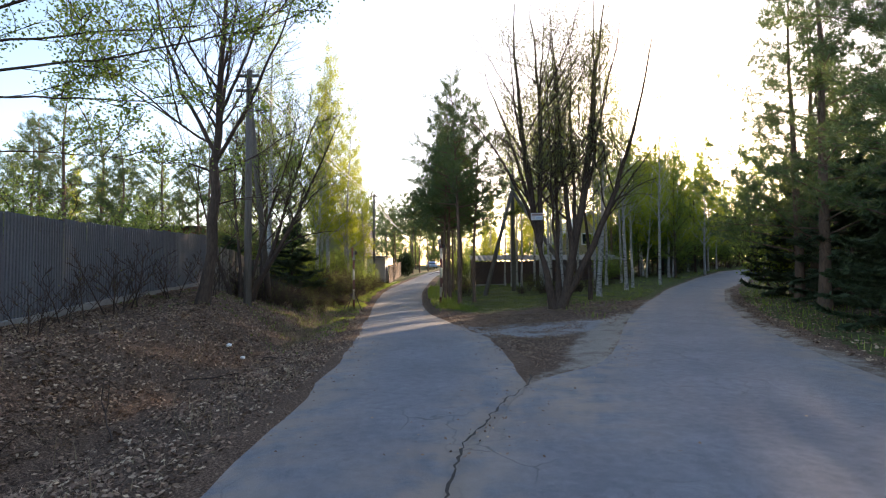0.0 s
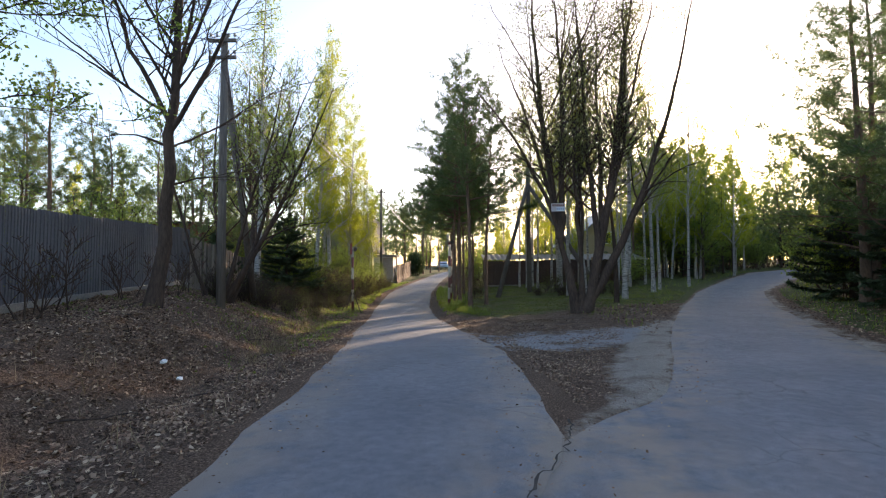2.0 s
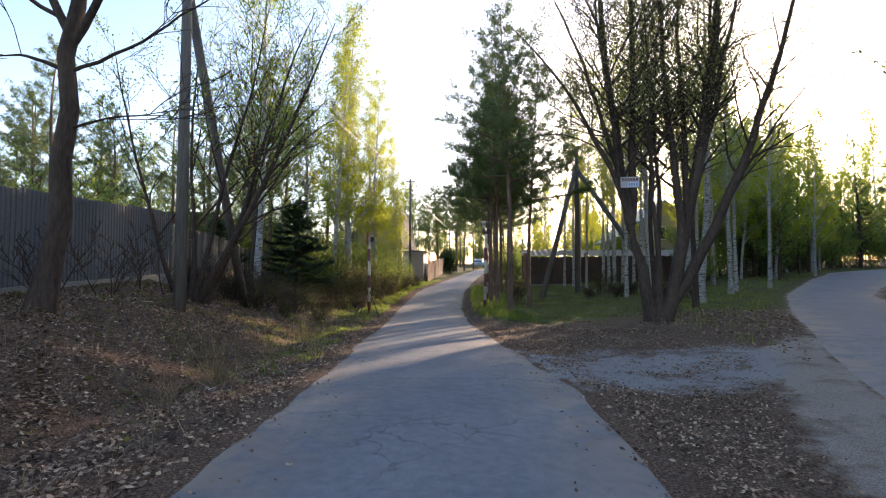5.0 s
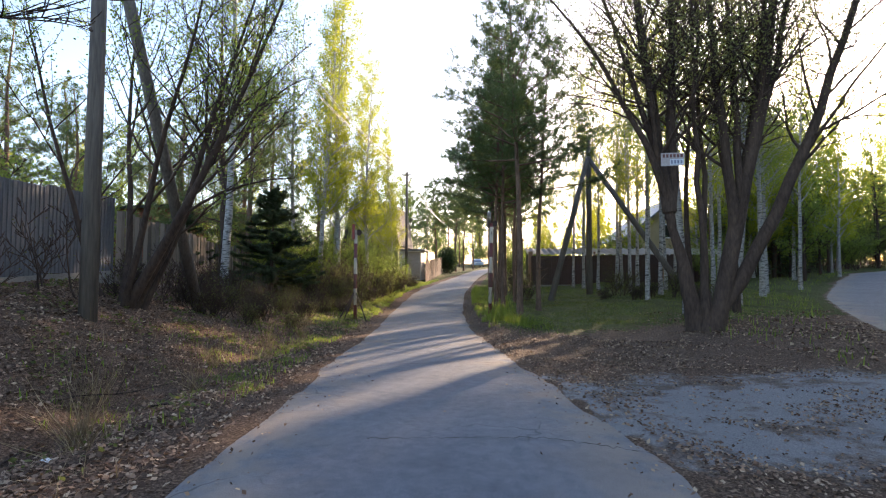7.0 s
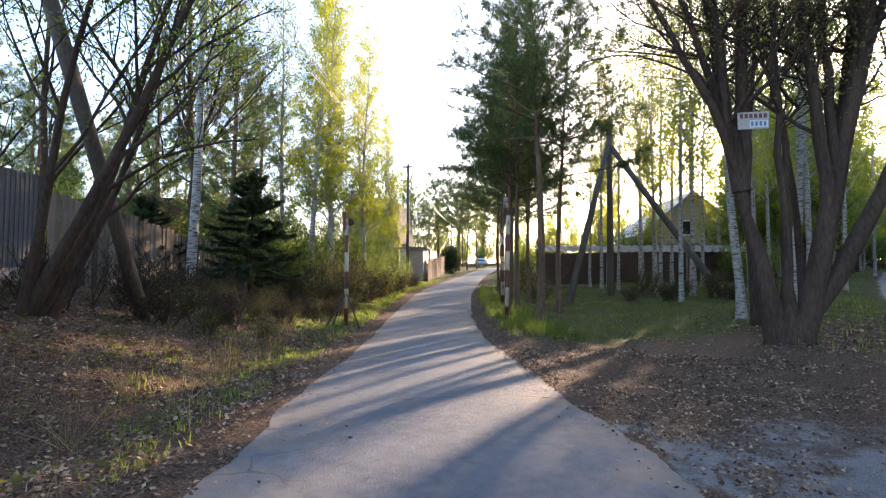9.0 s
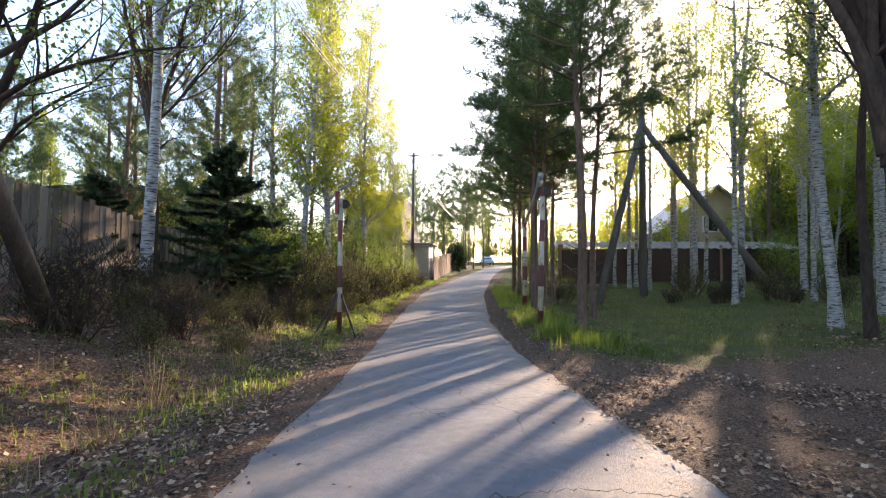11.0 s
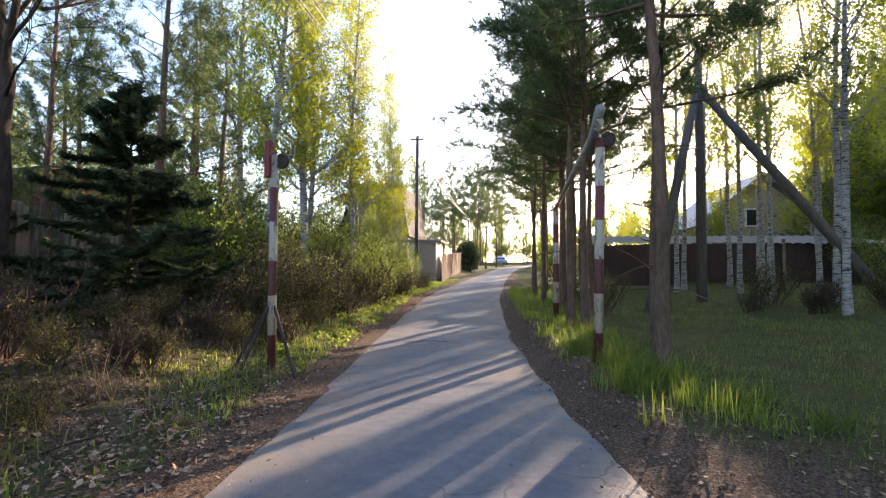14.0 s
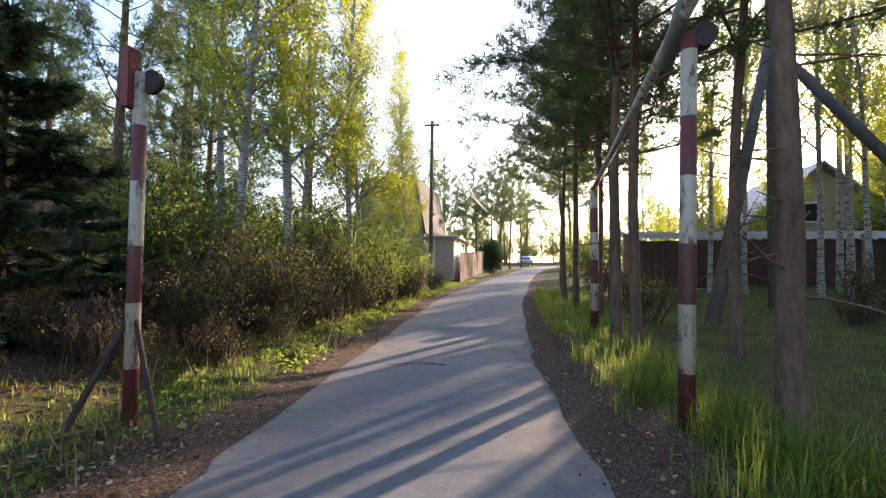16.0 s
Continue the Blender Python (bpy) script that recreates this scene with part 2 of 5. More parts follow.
# ---- building helpers ----
def thing(name, label="", category="", group="", kind="", at=(0, 0, 0), turn=0.0):
    ob = new(name)
    ob.empty_display_size = 0.2
    ob.matrix_world = pose(*at, 0, 0, turn)
    return tagged(ob, label, category, group, kind)


def link_mesh(name, me, material, parent=None, label=""):
    me.materials.append(material)
    ob = new(name, me)
    if parent:
        ob.parent = parent
    return tagged(ob, label)


def part(name, bm, material, parent=None, label="", smooth=False):
    me = bpy.data.meshes.new(name)
    bm.to_mesh(me)
    bm.free()
    if smooth:
        me.polygons.foreach_set("use_smooth", [True] * len(me.polygons))
    return link_mesh(name, me, material, parent, label)


def box(size, m=None, bevel=0.0, bm=None):
    bm = bm or bmesh.new()
    made = bmesh.ops.create_cube(bm, size=1.0, matrix=(m or Matrix()) @ Matrix.Diagonal((*size, 1)))
    if bevel:
        edges = list({e for v in made["verts"] for e in v.link_edges})
        bmesh.ops.bevel(bm, geom=edges, offset=bevel, segments=2, affect="EDGES", profile=0.7)
    return bm


def rod(a, b, r0, r1=None, n=10, bm=None):
    bm = bm or bmesh.new()
    a, b = Vector(a), Vector(b)
    d = b - a
    m = Matrix.Translation((a + b) / 2) @ d.to_track_quat("Z", "Y").to_matrix().to_4x4()
    bmesh.ops.create_cone(bm, cap_ends=True, segments=n, radius1=r0, radius2=r0 if r1 is None else r1, depth=d.length, matrix=m)
    return bm


class Geo:
    """Tubes and loose leaves gathered into one mesh."""
    def __init__(self):
        self.v, self.f, self.n = [], [], 0

    def tube(self, pts, radii, sides=6):
        pts = np.asarray(pts, float)
        rings = []
        a = np.linspace(0, 2 * np.pi, sides, endpoint=False)
        for i, p in enumerate(pts):
            d = pts[min(i + 1, len(pts) - 1)] - pts[max(i - 1, 0)]
            d = d / (np.linalg.norm(d) + 1e-9)
            u = np.cross(d, (0.31, 0.95, 0.05) if abs(d[1]) < 0.9 else (1.0, 0, 0))
            u /= np.linalg.norm(u) + 1e-9
            w = np.cross(d, u)
            rings.append(p + radii[i] * (np.cos(a)[:, None] * u + np.sin(a)[:, None] * w))
        k = self.n
        self.v.append(np.concatenate(rings))
        i0 = np.arange(sides)
        i1 = (i0 + 1) % sides
        for r in range(len(pts) - 1):
            b = k + r * sides
            self.f.append(np.stack([b + i0, b + i1, b + sides + i1, b + sides + i0], 1))
        self.n += len(pts) * sides

    def leaves(self, centres, along, size, aspect=0.6, rng=None, flat=0.0):
        """Rhombic leaves at centres, their long axis near along."""
        c = np.asarray(centres, float)
        n = len(c)
        if not n:
            return
        a = np.asarray(along, float)
        a = a / (np.linalg.norm(a, axis=1, keepdims=True) + 1e-9)
        r = rng.normal(size=(n, 3))
        if flat:
            r = r * (1 - flat) + np.array([0, 0, 1.0]) * flat
            s = np.cross(a, r)
        else:
            s = np.cross(a, r)
        s /= np.linalg.norm(s, axis=1, keepdims=True) + 1e-9
        k = (size * rng.uniform(0.6, 1.35, n))[:, None]
        q = np.stack([c - a * k * 0.5, c + s * k * 0.5 * aspect, c + a * k * 0.5, c - s * k * 0.5 * aspect], 1)
        self.v.append(q.reshape(-1, 3))
        self.f.append(self.n + np.arange(n * 4).reshape(-1, 4))
        self.n += n * 4

    def mesh(self, name, smooth=False):
        v, f = np.concatenate(self.v), np.concatenate(self.f)
        me = bpy.data.meshes.new(name)
        me.vertices.add(len(v))
        me.vertices.foreach_set("co", v.astype(np.float32).ravel())
        me.loops.add(f.size)
        me.loops.foreach_set("vertex_index", f.astype(np.int32).ravel())
        me.polygons.add(len(f))
        me.polygons.foreach_set("loop_start", np.arange(0, f.size, 4, dtype=np.int32))
        if smooth:
            me.polygons.foreach_set("use_smooth", np.ones(len(f), bool))
        me.update(calc_edges=True)
        return me


# ---- lie of the land ----
KY = (-60, 0, 10, 20, 26, 32, 41, 52, 75, 120, 300)
KZ = (0.3, 0.0, -0.27, -0.56, -0.69, -0.57, -0.15, 0.2, 0.95, 2.2, 3.5)
LEFT_Y = (-60, -20, 3.4, 5, 8.5, 14, 18, 22, 27, 31.5, 37, 48.7, 57, 64, 75, 89, 105, 130)
LEFT_X = (-1.7, -1.7, -1.75, -1.79, -1.96, -2.5, -3.05, -3.44, -4.05, -4.45, -4.75, -4.1, -3.5, -3.1, -2.2, 0.0, 5, 20)
RIGHT_Y = (-60, 0, 3.4, 5.5, 7.4, 12.4, 17.6, 21.5, 23.6, 26.4, 30.2, 37, 49.4, 62, 75, 89, 105, 130)
RIGHT_X = (-0.2, -0.2, 0.02, 0.65, 1.35, 1.25, 0.3, -0.42, -0.72, -0.98, -1.27, -1.55, -1.3, -0.8, 0.3, 2.6, 8, 24)
# the second road, edge by edge along its length
FORK_L = ((-0.17, -60), (-0.3, 0), (-0.15, 3.4), (0.32, 4.9), (0.7, 6.0), (1.25, 7.1), (2.84, 8.7), (4.0, 11.2), (5.6, 14.8), (9.2, 21.8), (14.8, 31.7), (22, 41.5), (31, 53), (43, 62), (60, 68), (120, 70))
FORK_R = ((5.2, -60), (5.4, 0), (5.7, 3.4), (5.95, 4.9), (6.2, 6.0), (6.6, 7.2), (7.2, 9.2), (8.2, 11.8), (9.4, 14.8), (12.8, 21.4), (18.5, 31.0), (27, 41), (36, 50), (46, 57), (61, 63), (120, 65))

# the sandy strip beside the second road begins here
SAND_Y = (5.5, 7.6, 8.3, 9.2, 11.1, 15.8, 20)
SAND_X = (0.9, 1.5, 2.1, 2.4, 3.0, 5.1, 7.6)


def smooth_y(y, ys, zs):
    return sum(np.interp(y + k, ys, zs) for k in (-2, -1, 0, 1, 2)) / 5


def land(x, y):
    """Height of the land, without its small unevenness."""
    x, y = np.asarray(x, float), np.asarray(y, float)
    b = smooth_y(y, KY, KZ)
    b = b + np.clip((y - 6) / 12, 0, 1) * (0.08 * np.clip(x - 2, 0, 5) + 0.012 * np.maximum(x - 7, 0))
    d = np.interp(y, LEFT_Y, LEFT_X) - 1.0 - x
    slope = np.interp(y, (8, 14, 20, 26, 40), (0.5, 0.5, 0.27, 0.12, 0.06))
    top = np.interp(y, (0, 8, 12, 20, 26, 32, 45), (0.7, 0.72, 0.95, 1.5, 1.0, 0.6, 0.3))
    window = np.clip((y - 20) / 3.5, 0, 1) * np.clip((40 - y) / 8, 0, 1)
    r = x - np.interp(y, RIGHT_Y, RIGHT_X)
    b = b + window * (0.2 * np.clip((d + 0.8) / 0.7, 0, 1) + np.interp(r, (0.15, 0.5, 1.0, 1.8, 3), (0, 0.25, 0.22, 0.12, 0.05)))
    return b + np.where(d > 0, np.minimum(slope * np.maximum(d - 0.9, 0), top) - 0.13 * np.exp(-((d - 0.7) / 0.5) ** 2), 0)


def z_at(x, y):
    return float(land(x, y))


def fork_sides(y):
    fl, fr = np.array(FORK_L), np.array(FORK_R)
    return np.interp(y, fl[:, 1], fl[:, 0]), np.interp(y, fr[:, 1], fr[:, 0])


def off_road(x, y):
    """Metres from the nearest asphalt edge; negative on it."""
    x, y = np.asarray(x, float), np.asarray(y, float)
    a = np.maximum(np.interp(y, LEFT_Y, LEFT_X) - x, x - np.interp(y, RIGHT_Y, RIGHT_X))
    l, r = fork_sides(y)
    return np.minimum(a, np.maximum(l - x, x - r) * np.where(y > 8, 0.8, 1.0))


def rumple(x, y, s):
    return (np.sin(x * 1.7 * s + 1.3 * np.sin(y * 1.1 * s)) + np.sin(y * 2.3 * s + 1.7 * np.sin(x * 1.9 * s + 2)) + np.sin((x + y) * 3.1 * s)) / 3


def worn_patch(x, y):
    """How far the ground between the two roads is old broken asphalt, 0 to 1."""
    x, y = np.asarray(x, float), np.asarray(y, float)
    between = (x > np.interp(y, RIGHT_Y, RIGHT_X)) & (x < fork_sides(y)[0])
    sand = x - np.interp(y, SAND_Y, SAND_X)
    return np.where(between, np.clip((16.2 - y) / 2.2 + 0.45, 0, 1) * np.clip((y - 12.6) / 2.0 + 0.4, 0, 1) * np.clip(0.75 - sand / 1.2, 0, 1), 0)


def build_ground():
    xs = np.concatenate([np.linspace(-600, -60, 10), np.linspace(-50, -14, 25), np.arange(-13, 20, 0.22), np.linspace(20.5, 60, 50), np.linspace(70, 600, 10)])
    ys = np.concatenate([np.linspace(-400, -30, 8), np.linspace(-25, -1, 14), np.arange(0, 46, 0.22), np.linspace(46.5, 110, 110), np.linspace(120, 900, 14)])
    X, Y = np.meshgrid(xs, ys)
    off = off_road(X, Y)
    Z = land(X, Y)
    away = np.clip(off / 0.8, 0, 1) * (1 - worn_patch(X, Y))
    Z = Z + away * (0.05 * rumple(X, Y, 1.0) + 0.045 * rumple(X, Y, 2.7)) + np.interp(off, (-0.5, -0.25, 0.0, 0.3, 0.9), (-0.06, -0.03, 0.03, 0.03, 0.0))
    v = np.stack([X, Y, Z], -1).reshape(-1, 3)
    nx, ny = len(xs), len(ys)
    i = (np.arange(ny - 1)[:, None] * nx + np.arange(nx - 1)[None]).ravel()
    g = Geo()
    g.v, g.f, g.n = [v], [np.stack([i, i + 1, i + nx + 1, i + nx], 1)], len(v)
    me = g.mesh("ground", True)
    left = np.interp(Y, LEFT_Y, LEFT_X) - X
    l, r = fork_sides(Y)
    right = X - np.interp(Y, RIGHT_Y, RIGHT_X)
    wedge = (right > 0) & (X < l)
    grass = np.zeros_like(X)
    grass = np.maximum(grass, np.where(wedge, np.clip((Y - 20.6 - 0.25 * np.abs(X - 2)) / 2.5, 0, 0.72) * np.clip((right - 0.35) / 0.4, 0, 1), 0))
    grass = np.maximum(grass, np.where((left > 0.55) & (left < 2.4), np.clip((Y - 16) / 8, 0, 1), 0) * np.where(left < 1.6, 1, 0.6))
    grass = np.maximum(grass, np.where((X > r + 0.8), np.clip(1.1 - (X - r - 0.8) / 5, 0.15, 1), 0))
    grass = np.maximum(grass, np.where((left > 9), 0.55, 0))
    grass = np.maximum(grass, np.where(Y > 60, 0.6, 0))
    sand = X - np.interp(Y, SAND_Y, SAND_X)
    gravel = np.where(wedge, np.clip(sand / 1.1 + 0.5, 0, 1) * np.clip((18.5 - Y) / 3, 0, 1), 0)
    gravel = np.maximum(gravel, np.clip(1.0 - np.abs(off) / 0.7, 0, 1) * np.where(left > 0, 0.3, np.where(wedge & (Y < 12), 0.3, np.where(X < l, 0.22, 0.6))))
    worn = worn_patch(X, Y)
    for name, val in (("grass", grass), ("gravel", gravel), ("worn", worn)):
        a = me.attributes.new(name, "FLOAT", "POINT")
        a.data.foreach_set("value", val.astype(np.float32).ravel())
    ob = link_mesh("ground", me, GROUND)
    tagged(ob, "uneven forest ground of brown leaf litter, young grass and gravel", "ground", kind="structure")


def build_road(name, label, rows, dusty=False):
    """Asphalt strip from rows of (left x, y, right x, y), with ragged, sunken edges."""
    rows = np.array(rows)
    t = np.concatenate([[0], np.cumsum(np.hypot(np.diff(rows[:, 0] + rows[:, 2]), np.diff(rows[:, 1] + rows[:, 3])) / 2)])
    s = np.concatenate([np.arange(0, t[-1], 0.3), [t[-1]]])
    c = np.stack([sum(np.interp(s + k, t, rows[:, i]) for k in (-0.8, 0, 0.8)) / 3 for i in range(4)], 1)
    rng = np.random.default_rng(5)
    wob = lambda: np.convolve(rng.normal(0, 0.085, len(s) + 4), np.ones(5) / 3, "valid")[:len(s)]
    n = 34
    u = np.concatenate([[0, 0], np.linspace(0.01, 0.99, n), [1, 1]])
    A, B = c[:, :2].copy(), c[:, 2:].copy()
    A[:, 0] += wob()
    B[:, 0] += wob()
    P = A[:, None] * (1 - u)[None, :, None] + B[:, None] * u[None, :, None]
    Z = land(P[..., 0], P[..., 1]) + 0.012 + 0.006 * rumple(P[..., 0], P[..., 1], 0.9)
    Z = Z + 0.03 * (1 - (2 * u[None] - 1) ** 2)
    Z[:, [0, -1]] -= 0.1
    if dusty:
        Z -= 0.007
    v = np.concatenate([P, Z[..., None]], -1).reshape(-1, 3)
    w = len(u)
    i = (np.arange(len(s) - 1)[:, None] * w + np.arange(w - 1)[None]).ravel()
    g = Geo()
    g.v, g.f, g.n = [v], [np.stack([i, i + 1, i + w + 1, i + w], 1)], len(v)
    me = g.mesh(name, True)
    width = np.linalg.norm(B - A, axis=1)[:, None]
    edge = np.clip(1.1 - np.minimum(u, 1 - u)[None] * width / 1.0, 0, 1)
    if dusty:
        x, y = P[..., 0], P[..., 1]
        edge = np.maximum(edge, np.exp(-((x - np.interp(y, SAND_Y, SAND_X) - 0.6) / 0.62) ** 2) * np.clip((y - 4.0) / 1.5, 0, 1) * np.clip((17 - y) / 5, 0, 1))
    a = me.attributes.new("edge", "FLOAT", "POINT")
    a.data.foreach_set("value", np.broadcast_to(edge, Z.shape).astype(np.float32).ravel())
    return tagged(link_mesh(name, me, ASPHALT), label, "road", kind="structure")


build_ground()
yy = sorted(set(LEFT_Y[1:]) | {0, 6, 8, 10, 12.4, 40, 44, 53, 70, 82, 97})
build_road("road", "narrow worn grey asphalt lane with sandy edges", [(np.interp(y, LEFT_Y, LEFT_X), y, np.interp(y, RIGHT_Y, RIGHT_X), y) for y in yy])
build_road("road_fork", "wider grey asphalt road bending away between trees", [(a[0], a[1], b[0], b[1]) for a, b in zip(((-0.17, -20),) + FORK_L[1:], ((5.2, -20),) + FORK_R[1:])], True)


# ---- trees ----
def wander(rng, p, d, length, n, bend, up):
    """A crooked line from p along d."""
    pts, d = [np.array(p, float)], np.array(d, float)
    for _ in range(n):
        d = d + rng.normal(0, bend, 3) + np.array([0, 0, up])
        d /= np.linalg.norm(d)
        pts.append(pts[-1] + d * length / n)
    return np.array(pts)


def direction(az, el):
    return np.array([math.cos(az) * math.cos(el), math.sin(az) * math.cos(el), math.sin(el)])


def along_line(pts, t):
    k = t * (len(pts) - 1)
    i = min(int(k), len(pts) - 2)
    f = k - i
    d = pts[i + 1] - pts[i]
    return pts[i] * (1 - f) + pts[i + 1] * f, d / (np.linalg.norm(d) + 1e-9)


def along_points(q):
    return [along_line(q, t)[0] for t in np.linspace(0, 0.999, 40)]


def finish_tree(name, wood, crown, bark, leaf, label, category):
    ob = thing(name, label, category)
    link_mesh("trunk", wood.mesh("trunk", True), bark, ob)
    if crown.v:
        link_mesh("crown", crown.mesh("crown"), leaf, ob)
    return ob


def boughs(wood, rng, pts, r0, level, tips, first, count, reach, el, spread, up):
    """Side branches on a line, each branching once more or ending in a twig tip."""
    for i in range(count):
        t = first + (1 - first) * (i + rng.uniform(0, 1)) / count
        p, d = along_line(pts, min(t, 0.99))
        az = i * 2.4 + rng.uniform(-0.6, 0.6)
        side = direction(az, el + rng.normal(0, 0.15))
        dd = d * spread + side
        dd /= np.linalg.norm(dd)
        ln = reach * (1.15 - 0.75 * (t - first) / (1 - first + 1e-6)) * rng.uniform(0.7, 1.2)
        r = max(r0 * (1.05 - t) * 0.55, 0.008)
        q = wander(rng, p, dd, ln, 5, 0.13, up)
        wood.tube(q, np.linspace(r, max(r * 0.25, 0.005), 6), 5 if r > 0.02 else 3)
        if level > 0:
            boughs(wood, rng, q, r * 1.2, level - 1, tips, 0.25, max(3, int(5 + ln * 1.2)), ln * 0.5, el, spread, up)
        tips.append(q)


def leaf_cloud(crown, rng, tips, total, size, spread, aspect=0.65, droop=0.0, start=0.3):
    lens = np.array([np.linalg.norm(q[-1] - q[0]) for q in tips])
    counts = rng.multinomial(total, lens / lens.sum())
    cs, ds = [], []
    for q, n in zip(tips, counts):
        if n:
            k = rng.uniform(start, 1.0, n) * (len(q) - 1)
            i = np.minimum(k.astype(int), len(q) - 2)
            f = (k - i)[:, None]
            c = q[i] * (1 - f) + q[i + 1] * f + rng.normal(0, spread, (n, 3))
            c[:, 2] -= np.abs(rng.normal(0, droop, n)) if droop else 0
            cs.append(c)
            ds.append(rng.normal(0, 1, (n, 3)) + np.array([0, 0, -0.7 if droop else 0.1]))
    crown.leaves(np.concatenate(cs), np.concatenate(ds), size, aspect, rng)


def birch(seed, height, r, bare, leaves, reach, leaf=BIRCH_LEAF, size=0.085, label="slender birch with white bark and fresh yellow-green leaves", bark=BIRCH):
    rng = np.random.default_rng(seed)
    wood, crown, tips = Geo(), Geo(), []
    pts = wander(rng, (0, 0, -0.15), (0, 0, 1), height, 14, 0.025, 0.02)
    rad = r * (1 - 0.93 * np.linspace(0, 1, 15) ** 1.1)
    rad[0] *= 1.35
    wood.tube(pts, rad, 9)
    boughs(wood, rng, pts, r, 1, tips, bare, int(height * 2.2), reach, 0.35, 0.75, 0.0)
    for q in tips:
        q[3:, 2] -= np.linspace(0.05, 0.25, len(q) - 3) * np.linalg.norm(q[-1] - q[0])
    leaf_cloud(crown, rng, tips, leaves, size, 0.13, 0.7, 0.25)
    return finish_tree("birch_tree", wood, crown, bark, leaf, label, "tree")


def pine(seed, height, r, bare, tufts, reach, label="tall pine with bare brown trunk and dark needles", leaf=NEEDLE):
    rng = np.random.default_rng(seed)
    wood, crown, tips = Geo(), Geo(), []
    pts = wander(rng, (0, 0, -0.15), (0, 0, 1), height, 14, 0.02, 0.03)
    rad = r * (1 - 0.88 * np.linspace(0, 1, 15))
    rad[0] *= 1.3
    wood.tube(pts, rad, 10)
    for i in range(int(height * 1.6)):
        p, _ = along_line(pts, rng.uniform(0.1, bare + 0.1))
        d = direction(rng.uniform(0, 6.3), rng.uniform(-0.2, 0.35))
        wood.tube(wander(rng, p, d, rng.uniform(0.3, 1.3), 4, 0.12, 0.0), np.linspace(0.014, 0.004, 5), 4)
    n = int(height * 3.4)
    for i in range(n):
        t = bare + (0.99 - bare) * (i + rng.uniform(0, 1)) / n
        p, _ = along_line(pts, t)
        f = (t - bare) / (1 - bare)
        ln = reach * (0.55 + 0.75 * math.sin(math.pi * min(0.25 + f * 0.6, 1))) * (1.1 - 0.85 * f) * rng.uniform(0.6, 1.25)
        q = wander(rng, p, direction(i * 2.4 + rng.uniform(-0.5, 0.5), rng.uniform(-0.05, 0.45) + f * 0.5), ln, 5, 0.1, 0.05)
        wood.tube(q, np.linspace(0.03 * (1.3 - f), 0.006, 6), 4)
        tips.append(q)
        for _ in range(3):
            a, d = along_line(q, rng.uniform(0.35, 0.95))
            s = wander(rng, a, d + rng.normal(0, 0.6, 3), ln * 0.4, 3, 0.1, 0.06)
            wood.tube(s, np.linspace(0.01, 0.004, 4), 3)
            tips.append(s)
    lens = np.array([np.linalg.norm(q[-1] - q[0]) for q in tips])
    cs, ds = [], []
    for q, k in zip(tips, rng.multinomial(tufts, lens / lens.sum())):
        for _ in range(k):
            c, d = along_line(q, rng.uniform(0.35, 1.0))
            c = c + rng.normal(0, 0.09, 3)
            dirs = d * 0.7 + rng.normal(0, 0.75, (8, 3)) + np.array([0, 0, 0.25])
            dirs /= np.linalg.norm(dirs, axis=1, keepdims=True)
            cs.append(c + dirs * 0.08)
            ds.append(dirs)
    crown.leaves(np.concatenate(cs), np.concatenate(ds), 0.19, 0.1, rng)
    return finish_tree("pine_tree", wood, crown, PINE_BARK, leaf, label, "tree")


def spruce(seed, height, r, sprays, reach, label="dark bushy spruce with boughs down to the ground"):
    rng = np.random.default_rng(seed)
    wood, crown = Geo(), Geo()
    pts = wander(rng, (0, 0, -0.1), (0, 0, 1), height, 10, 0.01, 0.05)
    wood.tube(pts, r * (1 - 0.95 * np.linspace(0, 1, 11)), 8)
    cs, ds, tips = [], [], []
    n = int(height * 22)
    for i in range(n):
        t = 0.04 + 0.95 * (i + rng.uniform(0, 1)) / n
        p, _ = along_line(pts, t)
        ln = reach * (1 - t) ** 0.75 * rng.uniform(0.65, 1.12) + 0.12
        q = wander(rng, p, direction(i * 2.4 + rng.uniform(-0.4, 0.4), rng.uniform(-0.5, 0.3) + 0.5 * t), ln, 5, 0.08, -0.02)
        q[-1, 2] += 0.06 * ln
        wood.tube(q, np.linspace(0.014, 0.004, 6), 3)
        tips.append(q)
    lens = np.array([np.linalg.norm(q[-1] - q[0]) for q in tips])
    for q, k in zip(tips, rng.multinomial(sprays, lens / lens.sum())):
        for _ in range(k):
            c, d = along_line(q, rng.uniform(0.15, 1.0))
            side = np.cross(d, (0, 0, 1)) * rng.choice((-1, 1))
            dirs = d * 0.6 + side * 0.7 + rng.normal(0, 0.25, (4, 3)) + np.array([0, 0, -0.3])
            dirs /= np.linalg.norm(dirs, axis=1, keepdims=True)
            cs.append(c + dirs * rng.uniform(0.03, 0.13, (4, 1)))
            ds.append(dirs)
    crown.leaves(np.concatenate(cs), np.concatenate(ds), 0.14, 0.28, rng, 0.35)
    return finish_tree("spruce_tree", wood, crown, BARK, SPRUCE_LEAF, label, "tree")


